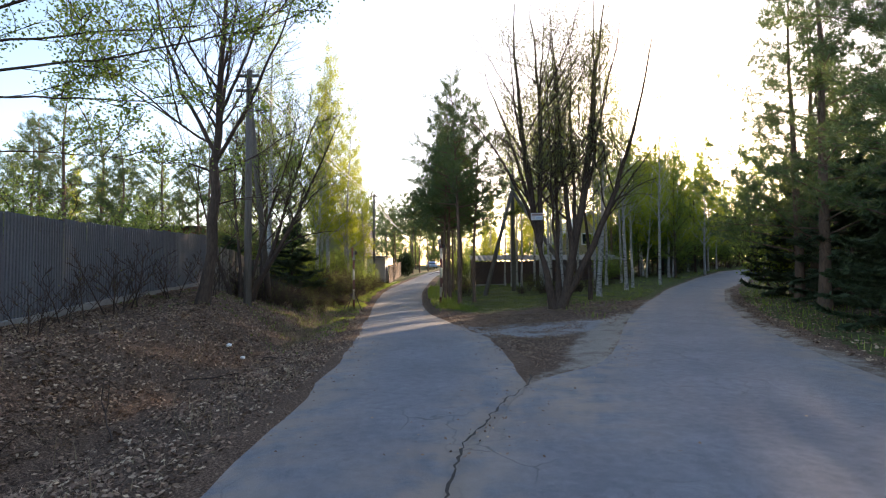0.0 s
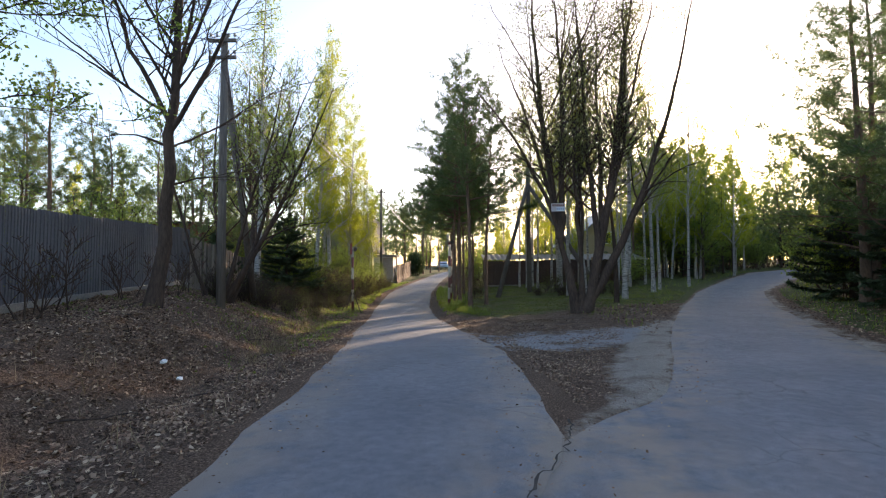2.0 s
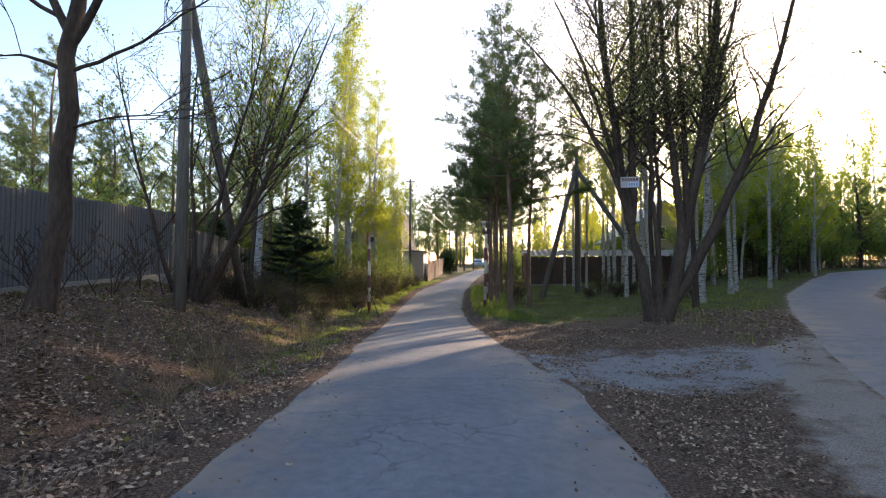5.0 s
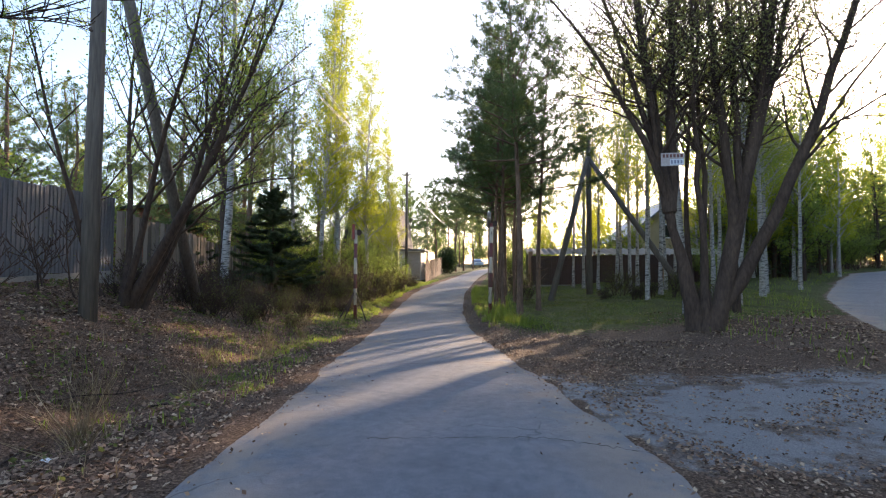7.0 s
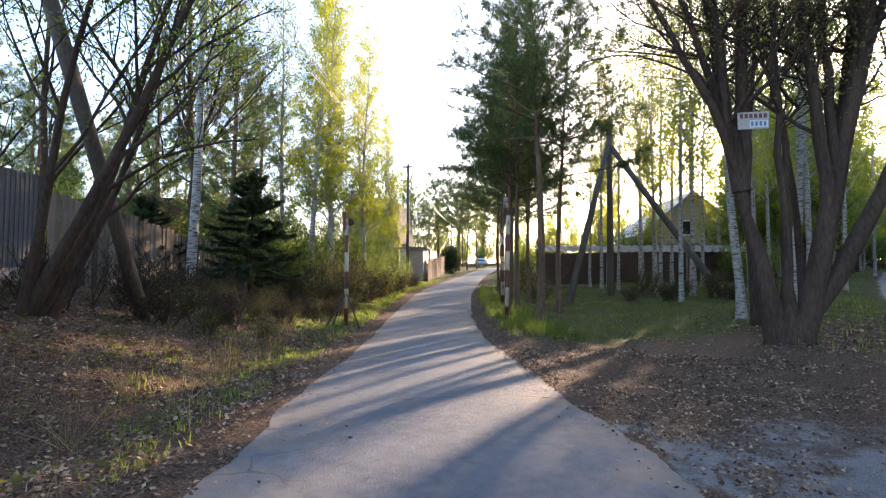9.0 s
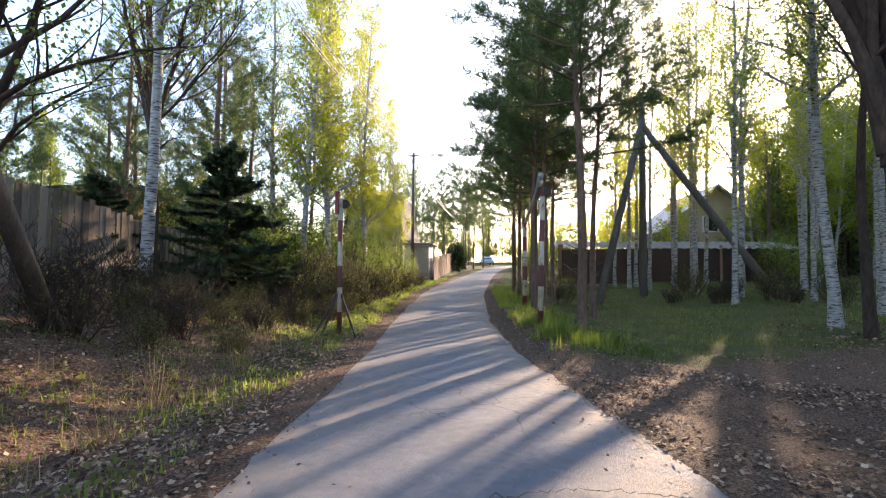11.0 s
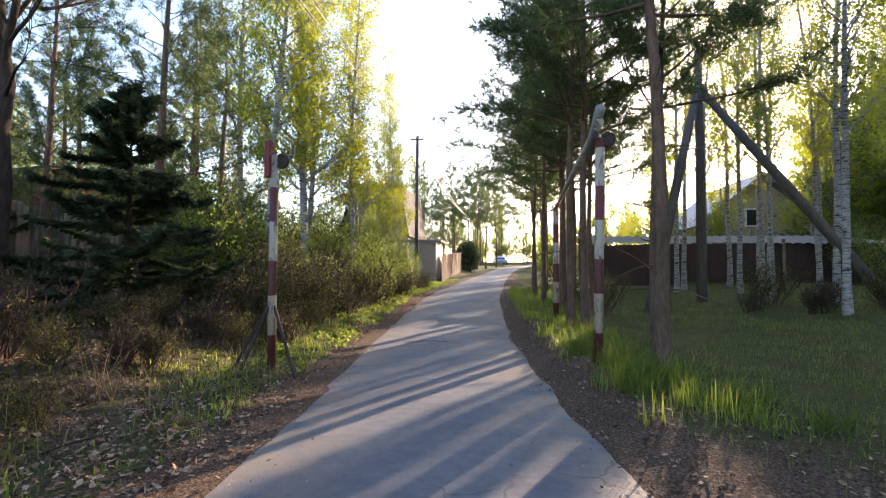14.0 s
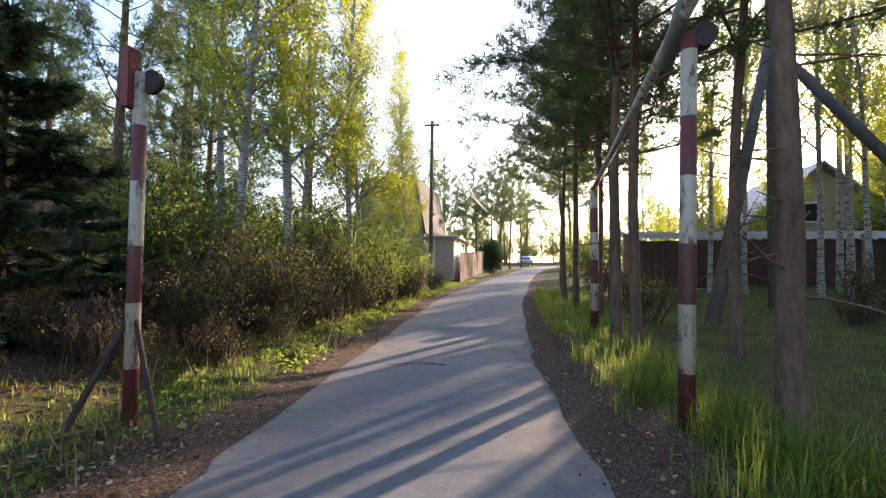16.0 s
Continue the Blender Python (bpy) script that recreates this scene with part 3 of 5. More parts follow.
def broadleaf(name, seed, stems, leaves, leaf, label, size=0.06, level=2, twigs=9, reach=0.45, spread=0.09, category="tree", bark=BARK, first=0.3, el=0.3, up=0.05, tall=1.0):
    """A tree or shrub of given stems: (base x, y, azimuth, elevation, length, radius, start height)."""
    rng = np.random.default_rng(seed)
    wood, crown, tips = Geo(), Geo(), []
    grown = []
    for bx, by, az, elev, ln, r, z0 in stems:
        if z0 > 0.6:
            near = min((p for q in grown for p in along_points(q)), key=lambda p: (p[0] - bx) ** 2 + (p[1] - by) ** 2 + 4 * (p[2] - z0) ** 2)
            bx, by, z0 = near[0], near[1], near[2] + 0.1
        q = wander(rng, (bx, by, z0 - 0.15), direction(radians(az), radians(elev)), ln * tall, 12, 0.05 if r < 0.09 else 0.025, 0.025)
        grown.append(q)
        wood.tube(q, r * np.concatenate([[1.35], (1 - 0.9 * np.linspace(0, 1, 12) ** 0.9)]), 9 if r > 0.06 else 6)
        boughs(wood, rng, q, r, level - 1, tips, first, twigs, ln * reach, el, 0.9, up)
    if leaves:
        leaf_cloud(crown, rng, tips, leaves, size, spread)
    return finish_tree(name, wood, crown, bark, leaf, label, category)


def put(ob, x, y, turn=0.0, scale=1.0, sink=0.05, lean=0.0):
    ob.matrix_world = pose(x, y, z_at(x, y) - sink, lean, 0, turn) @ Matrix.Scale(scale, 4)
    return ob


def again(ob, x, y, turn=0.0, scale=1.0, lean=0.0):
    c = copy_thing(ob, pose(x, y, z_at(x, y) - 0.05, lean, 0, turn))
    c.scale = (scale, scale, scale)
    return c


# the many-stemmed tree on the island between the roads
def bowed(rng, p, az, el0, el1, length, n, bend):
    """A crooked limb that leaves p at one elevation and ends at another."""
    pts = [np.array(p, float)]
    for i in range(n):
        d = direction(radians(az), radians(el0 + (el1 - el0) * i / (n - 1))) + rng.normal(0, bend, 3)
        pts.append(pts[-1] + d / np.linalg.norm(d) * length / n)
    return np.array(pts)


def limbed_tree(name, seed, limbs, leaves, leaf, label, size, spread, twigs=15, reach=2.6, level=2, bark=BARK, el=0.2, thin=0.4):
    """A tree of bowed limbs: (x, y, start height, azimuth, first and last elevation, length, radius, how far along the twigs begin)."""
    rng = np.random.default_rng(seed)
    wood, crown, tips, grown = Geo(), Geo(), [], []
    for bx, by, z0, az, el0, el1, ln, r, first in limbs:
        p = np.array([bx, by, z0 - 0.15])
        if grown and z0 > 0.6:
            p = min((k for q in grown for k in along_points(q)), key=lambda k: float(((k - p) ** 2).sum()))
        n = 14
        q = bowed(rng, p, az, el0, el1, ln, n, 0.06)
        grown.append(q)
        rad = r * (1 - 0.88 * np.linspace(0, 1, n + 1) ** 0.85)
        rad[0] *= 1.3 if z0 < 0.6 else 1.0
        wood.tube(q, rad, 10 if r > 0.08 else 6)
        if first < 1:
            boughs(wood, rng, q, r * thin, level - 1, tips, first, max(4, int(twigs * ln / 10)), reach, el, 0.9, 0.0)
    if leaves:
        leaf_cloud(crown, rng, tips, leaves, size, spread)
    return finish_tree(name, wood, crown, bark, leaf, label, "tree")


def side_limbs(seed, n, x0, x1, z0, z1, l0, l1, r):
    """Lesser limbs that leave the stems at random heights."""
    rng = random.Random(seed)
    return [(rng.uniform(x0, x1), rng.uniform(-0.7, 0.7), rng.uniform(z0, z1), rng.uniform(0, 360), rng.uniform(30, 60), rng.uniform(35, 75), rng.uniform(l0, l1), r * rng.uniform(0.6, 1.2), 0.15) for _ in range(n)]


big_tree = limbed_tree("many_stemmed_tree", 11, [
    (-0.12, 0.0, 0, 176, 83, 76, 4.2, 0.25, 1), (0.14, 0.0, 0, 4, 78, 87, 14.0, 0.22, 0.3), (0.02, 0.03, 0, 90, 89, 89, 1.7, 0.33, 1),
    (-0.6, 0.0, 2.7, 182, 72, 45, 7.5, 0.11, 0.3), (-0.7, 0.0, 3.1, 176, 81, 91, 11.0, 0.17, 0.2), (-0.6, 0.0, 3.2, 200, 90, 85, 11.0, 0.14, 0.2),
    (0.4, 0.0, 0.8, 356, 62, 81, 12.5, 0.18, 0.3), (0.2, 0.1, 1.2, 80, 86, 89, 10.0, 0.085, 0.3), (0.75, 0.0, 3.4, 30, 78, 85, 9.5, 0.12, 0.25),
    (-0.7, 0.0, 3.4, 160, 76, 70, 8.5, 0.1, 0.25), (1.6, 0.0, 3.6, 5, 62, 45, 6.0, 0.06, 0.2), (0.8, 0.0, 4.2, 330, 74, 80, 9.0, 0.1, 0.2), (-0.8, 0.0, 4.0, 230, 72, 78, 8.0, 0.08, 0.2),
    (-0.65, 0.0, 3.0, 60, 85, 88, 10.5, 0.12, 0.25), (0.6, 0.0, 2.6, 178, 84, 90, 11.0, 0.13, 0.25), (0.7, 0.0, 3.2, 85, 82, 86, 10.5, 0.1, 0.25), (0.1, 0.0, 1.0, 260, 87, 89, 10.0, 0.09, 0.3), (0.8, 0.0, 3.0, 350, 82, 87, 11.0, 0.13, 0.25)] + side_limbs(7, 34, -1.3, 1.9, 4.0, 10.5, 2.6, 4.6, 0.042),
    70000, BUD_LEAF, "old many-stemmed tree with dark bark and sparse opening buds", 0.055, 0.22, 20, 2.3, 2, thin=0.6)
put(big_tree, 5.0, 20.9, 0)
tagged(big_tree, category="tree")

# bare tree beside the grey fence
bare_tree = limbed_tree("bare_tree", 21, [
    (0, 0, 0, 20, 86, 90, 11.0, 0.17, 0.42), (0.25, 0, 4.3, 185, 62, 82, 6.5, 0.065, 0.1), (0.25, 0, 4.0, 5, 58, 80, 6.5, 0.06, 0.1), (0.25, 0, 5.0, 100, 70, 84, 5.5, 0.055, 0.12), (0.25, 0, 5.4, 350, 62, 76, 5.0, 0.05, 0.1),
    (0.2, 0, 4.5, 195, 35, 45, 4.5, 0.035, 0.1), (0.2, 0, 3.6, 10, 25, 40, 3.2, 0.032, 0.2), (0.15, 0, 3.5, 180, 28, -5, 1.5, 0.04, 0.5), (0.25, 0, 5.8, 190, 55, 72, 4.8, 0.045, 0.1), (0.22, 0, 4.7, 230, 55, 66, 5.0, 0.04, 0.1), (0.15, 0, 2.7, 5, 20, -10, 1.8, 0.026, 0.2)] + side_limbs(9, 16, -0.8, 1.2, 4.4, 9.0, 1.8, 3.4, 0.03),
    900, GREEN_LEAF, "dark bare tree with forked limbs and hardly any leaves", 0.05, 0.05, 17, 1.8, 2, el=0.35, thin=0.6)
put(bare_tree, -6.3, 12.4, 0)

again(bare_tree, -9.0, 24.3, 150, 1.0)

slim_tree = broadleaf("slim_tree", 27, [(0, 0, 90, 88, 11, 0.11, 0)], 1500, BUD_LEAF, "slim dark trunk with thin high twigs beside an old tree", 0.05, 2, 14, 0.2, 0.1, first=0.5)
put(slim_tree, 7.7, 24.8)
tagged(slim_tree, category="tree")
again(slim_tree, 5.9, 23.6, 120, 0.9)

# leafy tree whose boughs reach over from the verge
over_tree = limbed_tree("overhanging_tree", 23, [
    (0, 0, 0, 60, 88, 89, 6.5, 0.1, 0.6), (0, 0, 4.1, 358, 2, 20, 6.4, 0.028, 0.15), (0, 0, 3.75, 0, 0, -4, 4.4, 0.022, 0.15), (0, 0, 4.8, 2, 30, -16, 5.5, 0.028, 0.1), (0, 0, 5.0, 15, 45, 10, 6.0, 0.032, 0.1),
    (0, 0, 3.0, 20, 4, -6, 3.6, 0.016, 0.2), (0, 0, 5.2, 330, 30, 10, 5.0, 0.03, 0.1), (0, 0, 5.5, 40, 40, 20, 5.5, 0.03, 0.1), (0, 0, 4.6, 25, 20, 10, 5.0, 0.026, 0.1)],
    24000, GREEN_LEAF, "leafy young tree with thin boughs reaching over the verge", 0.05, 0.1, 22, 1.2, 2, el=0.3, thin=0.5)
put(over_tree, -7.4, 6.9, 0)

# leaning willow behind the utility pole
willow = broadleaf("leaning_willow", 31, [
    (0, 0, 350, 52, 8.0, 0.1, 0), (0.1, 0.1, 20, 62, 8.5, 0.085, 0), (-0.2, 0.2, 120, 74, 8.5, 0.07, 0), (-0.3, 0, 180, 62, 7, 0.06, 0), (0.1, -0.1, 330, 70, 7.5, 0.07, 0), (0.2, 0.2, 60, 60, 7, 0.07, 0)],
    11000, GREEN_LEAF, "leaning dark-stemmed willow with small young leaves", 0.055, 2, 10, 0.36, 0.1, first=0.25)
put(willow, -7.4, 17.6, 0)

# birches
birch_a = put(birch(41, 17, 0.14, 0.22, 16000, 2.2, BIRCH_LEAF, 0.085), -7.85, 32.7, 0)
birch_b = put(birch(42, 15, 0.14, 0.35, 8000, 2.0, GREEN_LEAF, 0.075, "slim birch with white trunk and thin green crown"), -8.8, 23.6, 40)
birch_c = put(birch(43, 15.5, 0.1, 0.3, 6000, 1.7, BIRCH_LEAF, 0.075, "thin birch with light bark and sparse fresh leaves"), 5.6, 38.4, 10)
for b, x, y, turn, s in ((birch_a, -8.23, 31.0, 80, 0.92), (birch_a, -9.3, 36.2, 200, 0.95), (birch_a, -7.6, 37.5, 300, 0.85), (birch_a, -7.9, 42.5, 130, 0.75), (birch_a, -6.9, 34.8, 10, 0.8), (birch_a, -6.7, 40.3, 220, 0.62),
                         (birch_b, -10.6, 33.8, 250, 1.05), (birch_b, 9.0, 27.4, 60, 1.05), (birch_b, 12.3, 31.8, 300, 0.9), (birch_b, 6.4, 25.3, 210, 0.9),
                         (birch_c, 6.1, 39.0, 70, 1.0), (birch_c, 7.0, 36.2, 150, 0.95), (birch_c, 7.2, 34.5, 230, 0.8), (birch_c, 8.15, 39.6, 310, 1.05), (birch_c, 8.8, 38.5, 30, 1.1), (birch_c, 7.6, 35.9, 190, 1.0), (birch_c, 9.6, 36.2, 270, 0.95), (birch_c, 11, 38.5, 50, 1.0), (birch_c, 12.6, 36.5, 120, 1.05), (birch_c, 5.2, 39.6, 90, 0.9),
                         (birch_c, 6.8, 30.5, 20, 0.95), (birch_c, 8.3, 33.2, 100, 1.05), (birch_c, 10.4, 32.4, 170, 0.9), (birch_c, 11.6, 35.0, 240, 1.05), (birch_c, 13.4, 33.5, 310, 0.95), (birch_c, 9.9, 39.9, 70, 1.1), (birch_c, 6.2, 37.2, 130, 0.9), (birch_c, 14.6, 38.8, 200, 1.0), (birch_c, 16.5, 36, 40, 1.0), (birch_c, 21, 44, 140, 1.1)):
    again(b, x, y, turn, s)

# pines
pine_a = put(pine(51, 12.8, 0.118, 0.42, 3600, 2.4), 0.9, 25.2, 0)
pine_b = put(pine(52, 12.2, 0.1, 0.38, 3000, 2.1, "slim pine with dark needles and dead lower twigs"), 0.45, 29.1, 0)
pine_c = put(pine(53, 15, 0.2, 0.15, 5200, 3.2, "broad dark pine of the wood's edge"), -17, 40.0, 0)
for b, x, y, turn, s in ((pine_b, 0.15, 29.25, 90, 1.0), (pine_a, 1.9, 28.9, 200, 0.92), (pine_b, 1.1, 32.1, 20, 0.9), (pine_b, 0.0, 35.2, 130, 1.0), (pine_b, 1.5, 38.4, 250, 0.95), (pine_b, 0.35, 33.0, 200, 0.98), (pine_b, 0.75, 35.6, 300, 1.05), (pine_b, -0.1, 38.5, 40, 0.95), (pine_b, 0.6, 41.5, 150, 1.0), (pine_a, 0.2, 44.5, 60, 0.9), (pine_b, 0.4, 49, 210, 0.95),
                         (pine_a, 1.5, 56, 10, 0.95), (pine_a, 2.6, 64, 100, 0.95), (pine_a, -3.8, 78, 200, 1.0), (pine_a, -4.6, 73, 300, 1.0), (pine_a, -2.6, 84, 20, 1.0), (pine_a, -6.2, 80, 140, 1.05), (pine_a, -5.0, 88, 10, 1.0), (pine_a, -7.6, 76, 70, 1.0),
                         (pine_c, -13.8, 37, 80, 0.85), (pine_c, -16.5, 39, 10, 0.9), (pine_c, -12.0, 31.2, 20, 0.85), (pine_c, -27.5, 32, 160, 0.8), (pine_c, -24, 33, 60, 0.78), (pine_c, -20.5, 30, 100, 0.66), (pine_c, -30.5, 35, 10, 0.85), (pine_c, -22.5, 38, 200, 0.85), (pine_c, -17.5, 34, 300, 0.7), (pine_c, -15.2, 30.5, 30, 0.72), (pine_c, -24, 30, 220, 0.9), (pine_c, -29, 28, 300, 0.9), (pine_c, -14, 46, 60, 0.9), (pine_c, -12, 58, 60, 0.8), (pine_c, -33, 24, 10, 0.85), (pine_c, -10.5, 70, 20, 0.8), (pine_c, -12, 77, 90, 0.85), (pine_c, -10, 84, 150, 0.85), (pine_c, -9.5, 92, 10, 0.8),
                         (pine_c, 12.6, 11.6, 0, 1.0), (pine_c, 13.6, 16.9, 60, 1.0), (pine_c, 15.2, 20.2, 120, 0.95), (pine_c, 14.0, 11.0, 180, 1.05), (pine_c, 17.5, 17.0, 240, 1.0), (pine_c, 18.5, 23.5, 300, 1.0), (pine_c, 11.8, 7.5, 30, 1.0), (pine_c, 16, 6, 90, 1.0), (pine_c, 21, 13, 150, 1.05), (pine_c, 22.5, 27, 10, 0.95), (pine_c, 25, 21, 70, 1.0), (pine_c, 29, 34, 190, 0.95)):
    again(b, x, y, turn, s)

# spruces
spruce_a = put(spruce(61, 4.4, 0.09, 22000, 2.1), -8.15, 25.7, 0)
for x, y, turn, s in ((-11.2, 25.0, 220, 0.7), (11.3, 11.6, 70, 1.0), (15.2, 17.6, 10, 1.3), (18.2, 24.5, 90, 1.4), (17.2, 14.6, 40, 1.5), (15.6, 9.6, 160, 1.4), (19.6, 18.5, 80, 1.6), (22, 22, 200, 1.5), (25, 26, 300, 1.6), (18.5, 11.5, 20, 1.9), (28, 30.5, 120, 1.5), (13.0, 11.9, 260, 0.8), (32, 34, 10, 1.6), (22.5, 15, 50, 2.0), (37, 40, 80, 1.5)):
    again(spruce_a, x, y, turn, s)

# ---- utility poles ----
def utility_pole(x, y, top, struts=(), arms=1, r=0.13, label="weathered wooden utility pole with crossarm and insulators"):
    z = z_at(x, y)
    ob = thing("utility_pole", label, "utility pole", at=(x, y, z))
    part("post", rod((0, 0, -0.3), (0, 0, top - z), r, r * 0.72, 14), POLE_WOOD, ob, smooth=True)
    for sx, sy, st in struts:
        part("strut", rod((sx - x, sy - y, z_at(sx, sy) - z - 0.2), (0.0, 0.0, st - z), r * 0.95, r * 0.75, 12), POLE_WOOD, ob, "leaning round timber brace", smooth=True)
    for k in range(arms):
        h = top - z - 0.25 - 0.5 * k
        part("crossarm", box((0.8, 0.08, 0.09), pose(0, -0.12, h), 0.01), POLE_WOOD, ob)
        for dx in (-0.35, -0.17, 0.17, 0.35):
            bm = rod((dx, -0.12, h + 0.05), (dx, -0.12, h + 0.14), 0.012, bm=rod((dx, -0.12, h + 0.12), (dx, -0.12, h + 0.22), 0.04, 0.028, 10))
            part("insulator", bm, PORCELAIN, ob, smooth=True)
    return ob


utility_pole(-6.5, 15.8, 8.3, [(-7.29, 20.05, 7.4)], 2)
utility_pole(-6.5, 45.0, 8.7, (), 1, 0.12)
utility_pole(5.24, 35.0, 8.5, [(2.85, 32.8, 7.4), (9.45, 32.55, 7.2)], 0, 0.17, "weathered utility pole propped by two leaning timbers")
utility_pole(-6.2, 95, 10.2, (), 1, 0.12)


def cable(a, b, sag, r=0.012):
    g = Geo()
    t = np.linspace(0, 1, 25)
    p = np.array(a)[None] * (1 - t)[:, None] + np.array(b)[None] * t[:, None]
    p[:, 2] -= sag * 4 * t * (1 - t)
    g.tube(p, np.full(25, r), 5)
    tagged(link_mesh("power_cable", g.mesh("power_cable", True), CABLE), "thin pale sagging overhead cable between poles", "cable", "overhead cables")


for k, dx in enumerate((-0.35, -0.17, 0.17, 0.35)):
    cable((-6.5 + dx, 44.88, 8.67), (-6.2 + dx, 94.9, 10.15), 1.6 + 0.25 * k, 0.02)
    cable((-6.5 + dx, 15.68, 8.27), (-6.5 + dx, 44.88, 8.67), 0.5 + 0.1 * k)


# ---- fences ----
def sheet_mesh(name, width, height, pitch=0.11, depth=0.02):
    bm = bmesh.new()
    prof, x = [], 0.0
    while x < width - 1e-6:
        for dx, d in ((0, 0), (0.42, 0), (0.5, 1), (0.92, 1)):
            if x + dx * pitch <= width:
                prof.append((x + dx * pitch, d * depth))
        x += pitch
    prof.append((width + 0.01, 0.0))
    rows = [[bm.verts.new((px, py + off, z)) for px, py in prof] for off, z in ((0, 0), (0, height), (0.003, height), (0.003, 0))]
    for a, b in zip(rows, rows[1:] + rows[:1]):
        for i in range(len(prof) - 1):
            bm.faces.new((a[i], a[i + 1], b[i + 1], b[i]))
    me = bpy.data.meshes.new(name)
    bm.to_mesh(me)
    bm.free()
    return me


def sheet_fence(label, line, height, material, base, post_mat, lift=0.12, steps=()):
    """Profiled sheets on posts along a line of ground points, with a concrete footing strip."""
    ob = thing("sheet_fence", label, "fence")
    width = 1.13
    me = sheet_mesh("sheet", width, height)
    me.materials.append(material)
    rng = random.Random(3)
    for (x0, y0, z0), (x1, y1, z1) in zip(line, line[1:]):
        ln = math.hypot(x1 - x0, y1 - y0)
        n = max(1, round(ln / width))
        az = math.degrees(math.atan2(y1 - y0, x1 - x0))
        for i in range(n):
            t = i / n
            z = z0 + (z1 - z0) * t
            s = new("sheet", me)
            s.parent = ob
            s.matrix_local = pose(x0 + (x1 - x0) * t, y0 + (y1 - y0) * t, z + lift + rng.uniform(-0.012, 0.012), rng.uniform(-0.5, 0.5), 0, az) @ Matrix.Diagonal((ln / n / width, 1, 1, 1))
            if i % 2 == 0:
                part("post", box((0.06, 0.06, height + 0.5), pose(x0 + (x1 - x0) * t, y0 + (y1 - y0) * t, z + height / 2 - 0.15, 0, 0, az) @ pose(0, 0.07, 0)), post_mat, ob)
        mid = pose((x0 + x1) / 2, (y0 + y1) / 2, (z0 + z1) / 2, 0, 0, az) @ pose(0, 0, 0, 0, -math.degrees(math.atan2(z1 - z0, ln)), 0)
        part("footing", box((ln, 0.14, 0.5), mid @ pose(0, 0.02, lift - 0.27), 0.01), base, ob, "pale concrete footing strip")
        for h in (0.35, height - 0.3):
            part("rail", box((ln, 0.04, 0.04), mid @ pose(0, 0.052, lift + h)), post_mat, ob)
    return ob


sheet_fence("tall grey profiled metal sheet fence on a concrete footing", [(-5.9, -3, 0.45), (-6.9, 3.2, 0.5), (-7.8, 8.4, 0.53), (-8.85, 12.4, 0.68), (-10.1, 20.5, 0.98)], 1.95, GREY_SHEET, CONCRETE, STEEL)
sheet_fence("dark brown profiled metal fence in front of a house", [(2.75, 41.3, 0.02), (8.5, 41.6, 0.1), (16.0, 42.2, 0.2)], 1.95, BROWN_SHEET, CONCRETE, STEEL)


def board_fence(label, line, height, material):
    ob = thing("board_fence", label, "fence")
    me = bpy.data.meshes.new("board")
    box((0.155, 0.025, height), pose(0, 0, height / 2), 0.004).to_mesh(me)
    me.materials.append(material)
    rng = random.Random(8)
    for (x0, y0), (x1, y1) in zip(line, line[1:]):
        ln = math.hypot(x1 - x0, y1 - y0)
        n = int(ln / 0.17)
        az = math.degrees(math.atan2(y1 - y0, x1 - x0))
        for i in range(n):
            t = (i + 0.5) / n
            x, y = x0 + (x1 - x0) * t, y0 + (y1 - y0) * t
            b = new("board", me)
            b.parent = ob
            b.matrix_local = pose(x, y, z_at(x, y) + rng.uniform(-0.05, 0.05), rng.uniform(-1, 1), rng.uniform(-1.5, 1.5), az)
        for h in (0.45, height - 0.4):
            g = Geo()
            t = np.linspace(0, 1, 8)
            px, py = x0 + (x1 - x0) * t, y0 + (y1 - y0) * t
            off = np.array([-(y1 - y0), x1 - x0]) / ln * 0.04
            g.tube(np.stack([px + off[0], py + off[1], land(px, py) + h], 1), np.full(8, 0.035), 4)
            link_mesh("rail", g.mesh("rail"), material, ob)
    return ob


board_fence("old grey wooden board fence among the trees", [(-10.2, 20.7), (-10.3, 24.5), (-11.6, 31), (-13, 40)], 2.0, OLD_WOOD)

# ---- barrier gate of striped posts ----
def striped_post(x, y, top, lean, r, label, braces=()):
    z = z_at(x, y)
    ob = thing("striped_post", label, "barrier post", "barrier gate posts", at=(x, y, z))
    ob.matrix_world = pose(x, y, z, lean[0], lean[1], 0)
    part("post", rod((0, 0, -0.2), (0, 0, top), r, r * 0.97, 18), BANDED, ob, smooth=True)
    for bx, by in braces:
        part("brace", rod((bx, by, -0.1), (bx * 0.08, by * 0.08, 0.85), 0.022, bm=None), STEEL, ob, "dark steel angle brace")
    return ob


left_post = striped_post(-4.5, 24.0, 2.9, (0, -0.3), 0.057, "tall red and white striped post with steel braces", [(-0.55, -0.1), (-0.3, -0.35), (0.42, -0.15)])
part("latch_plate", box((0.07, 0.12, 0.5), pose(-0.05, -0.06, 2.84), 0.008), rough_mat("red_paint", (0.16, 0.035, 0.035), (0.26, 0.06, 0.055), 30, 3, (1, 1, 1), 0.6, 0.2), left_post, "dull red latch plate")
part("hook", rod((0.1, -0.02, 2.82), (0.1, 0.03, 2.82), 0.1, 0.1, 14), STEEL, left_post, "round dark steel hook plate")
right_post = striped_post(-0.12, 24.6, 3.12, (0, 0.9), 0.063, "tall red and white striped barrier post in grass")
part("bearing", rod((0.1, -0.05, 3.1), (0.1, 0.06, 3.1), 0.1, 0.1, 12), STEEL, right_post, "dark round bearing drum")
striped_post(-0.08, 30.3, 2.9, (0, 0), 0.08, "slim red and white striped post beside pines")
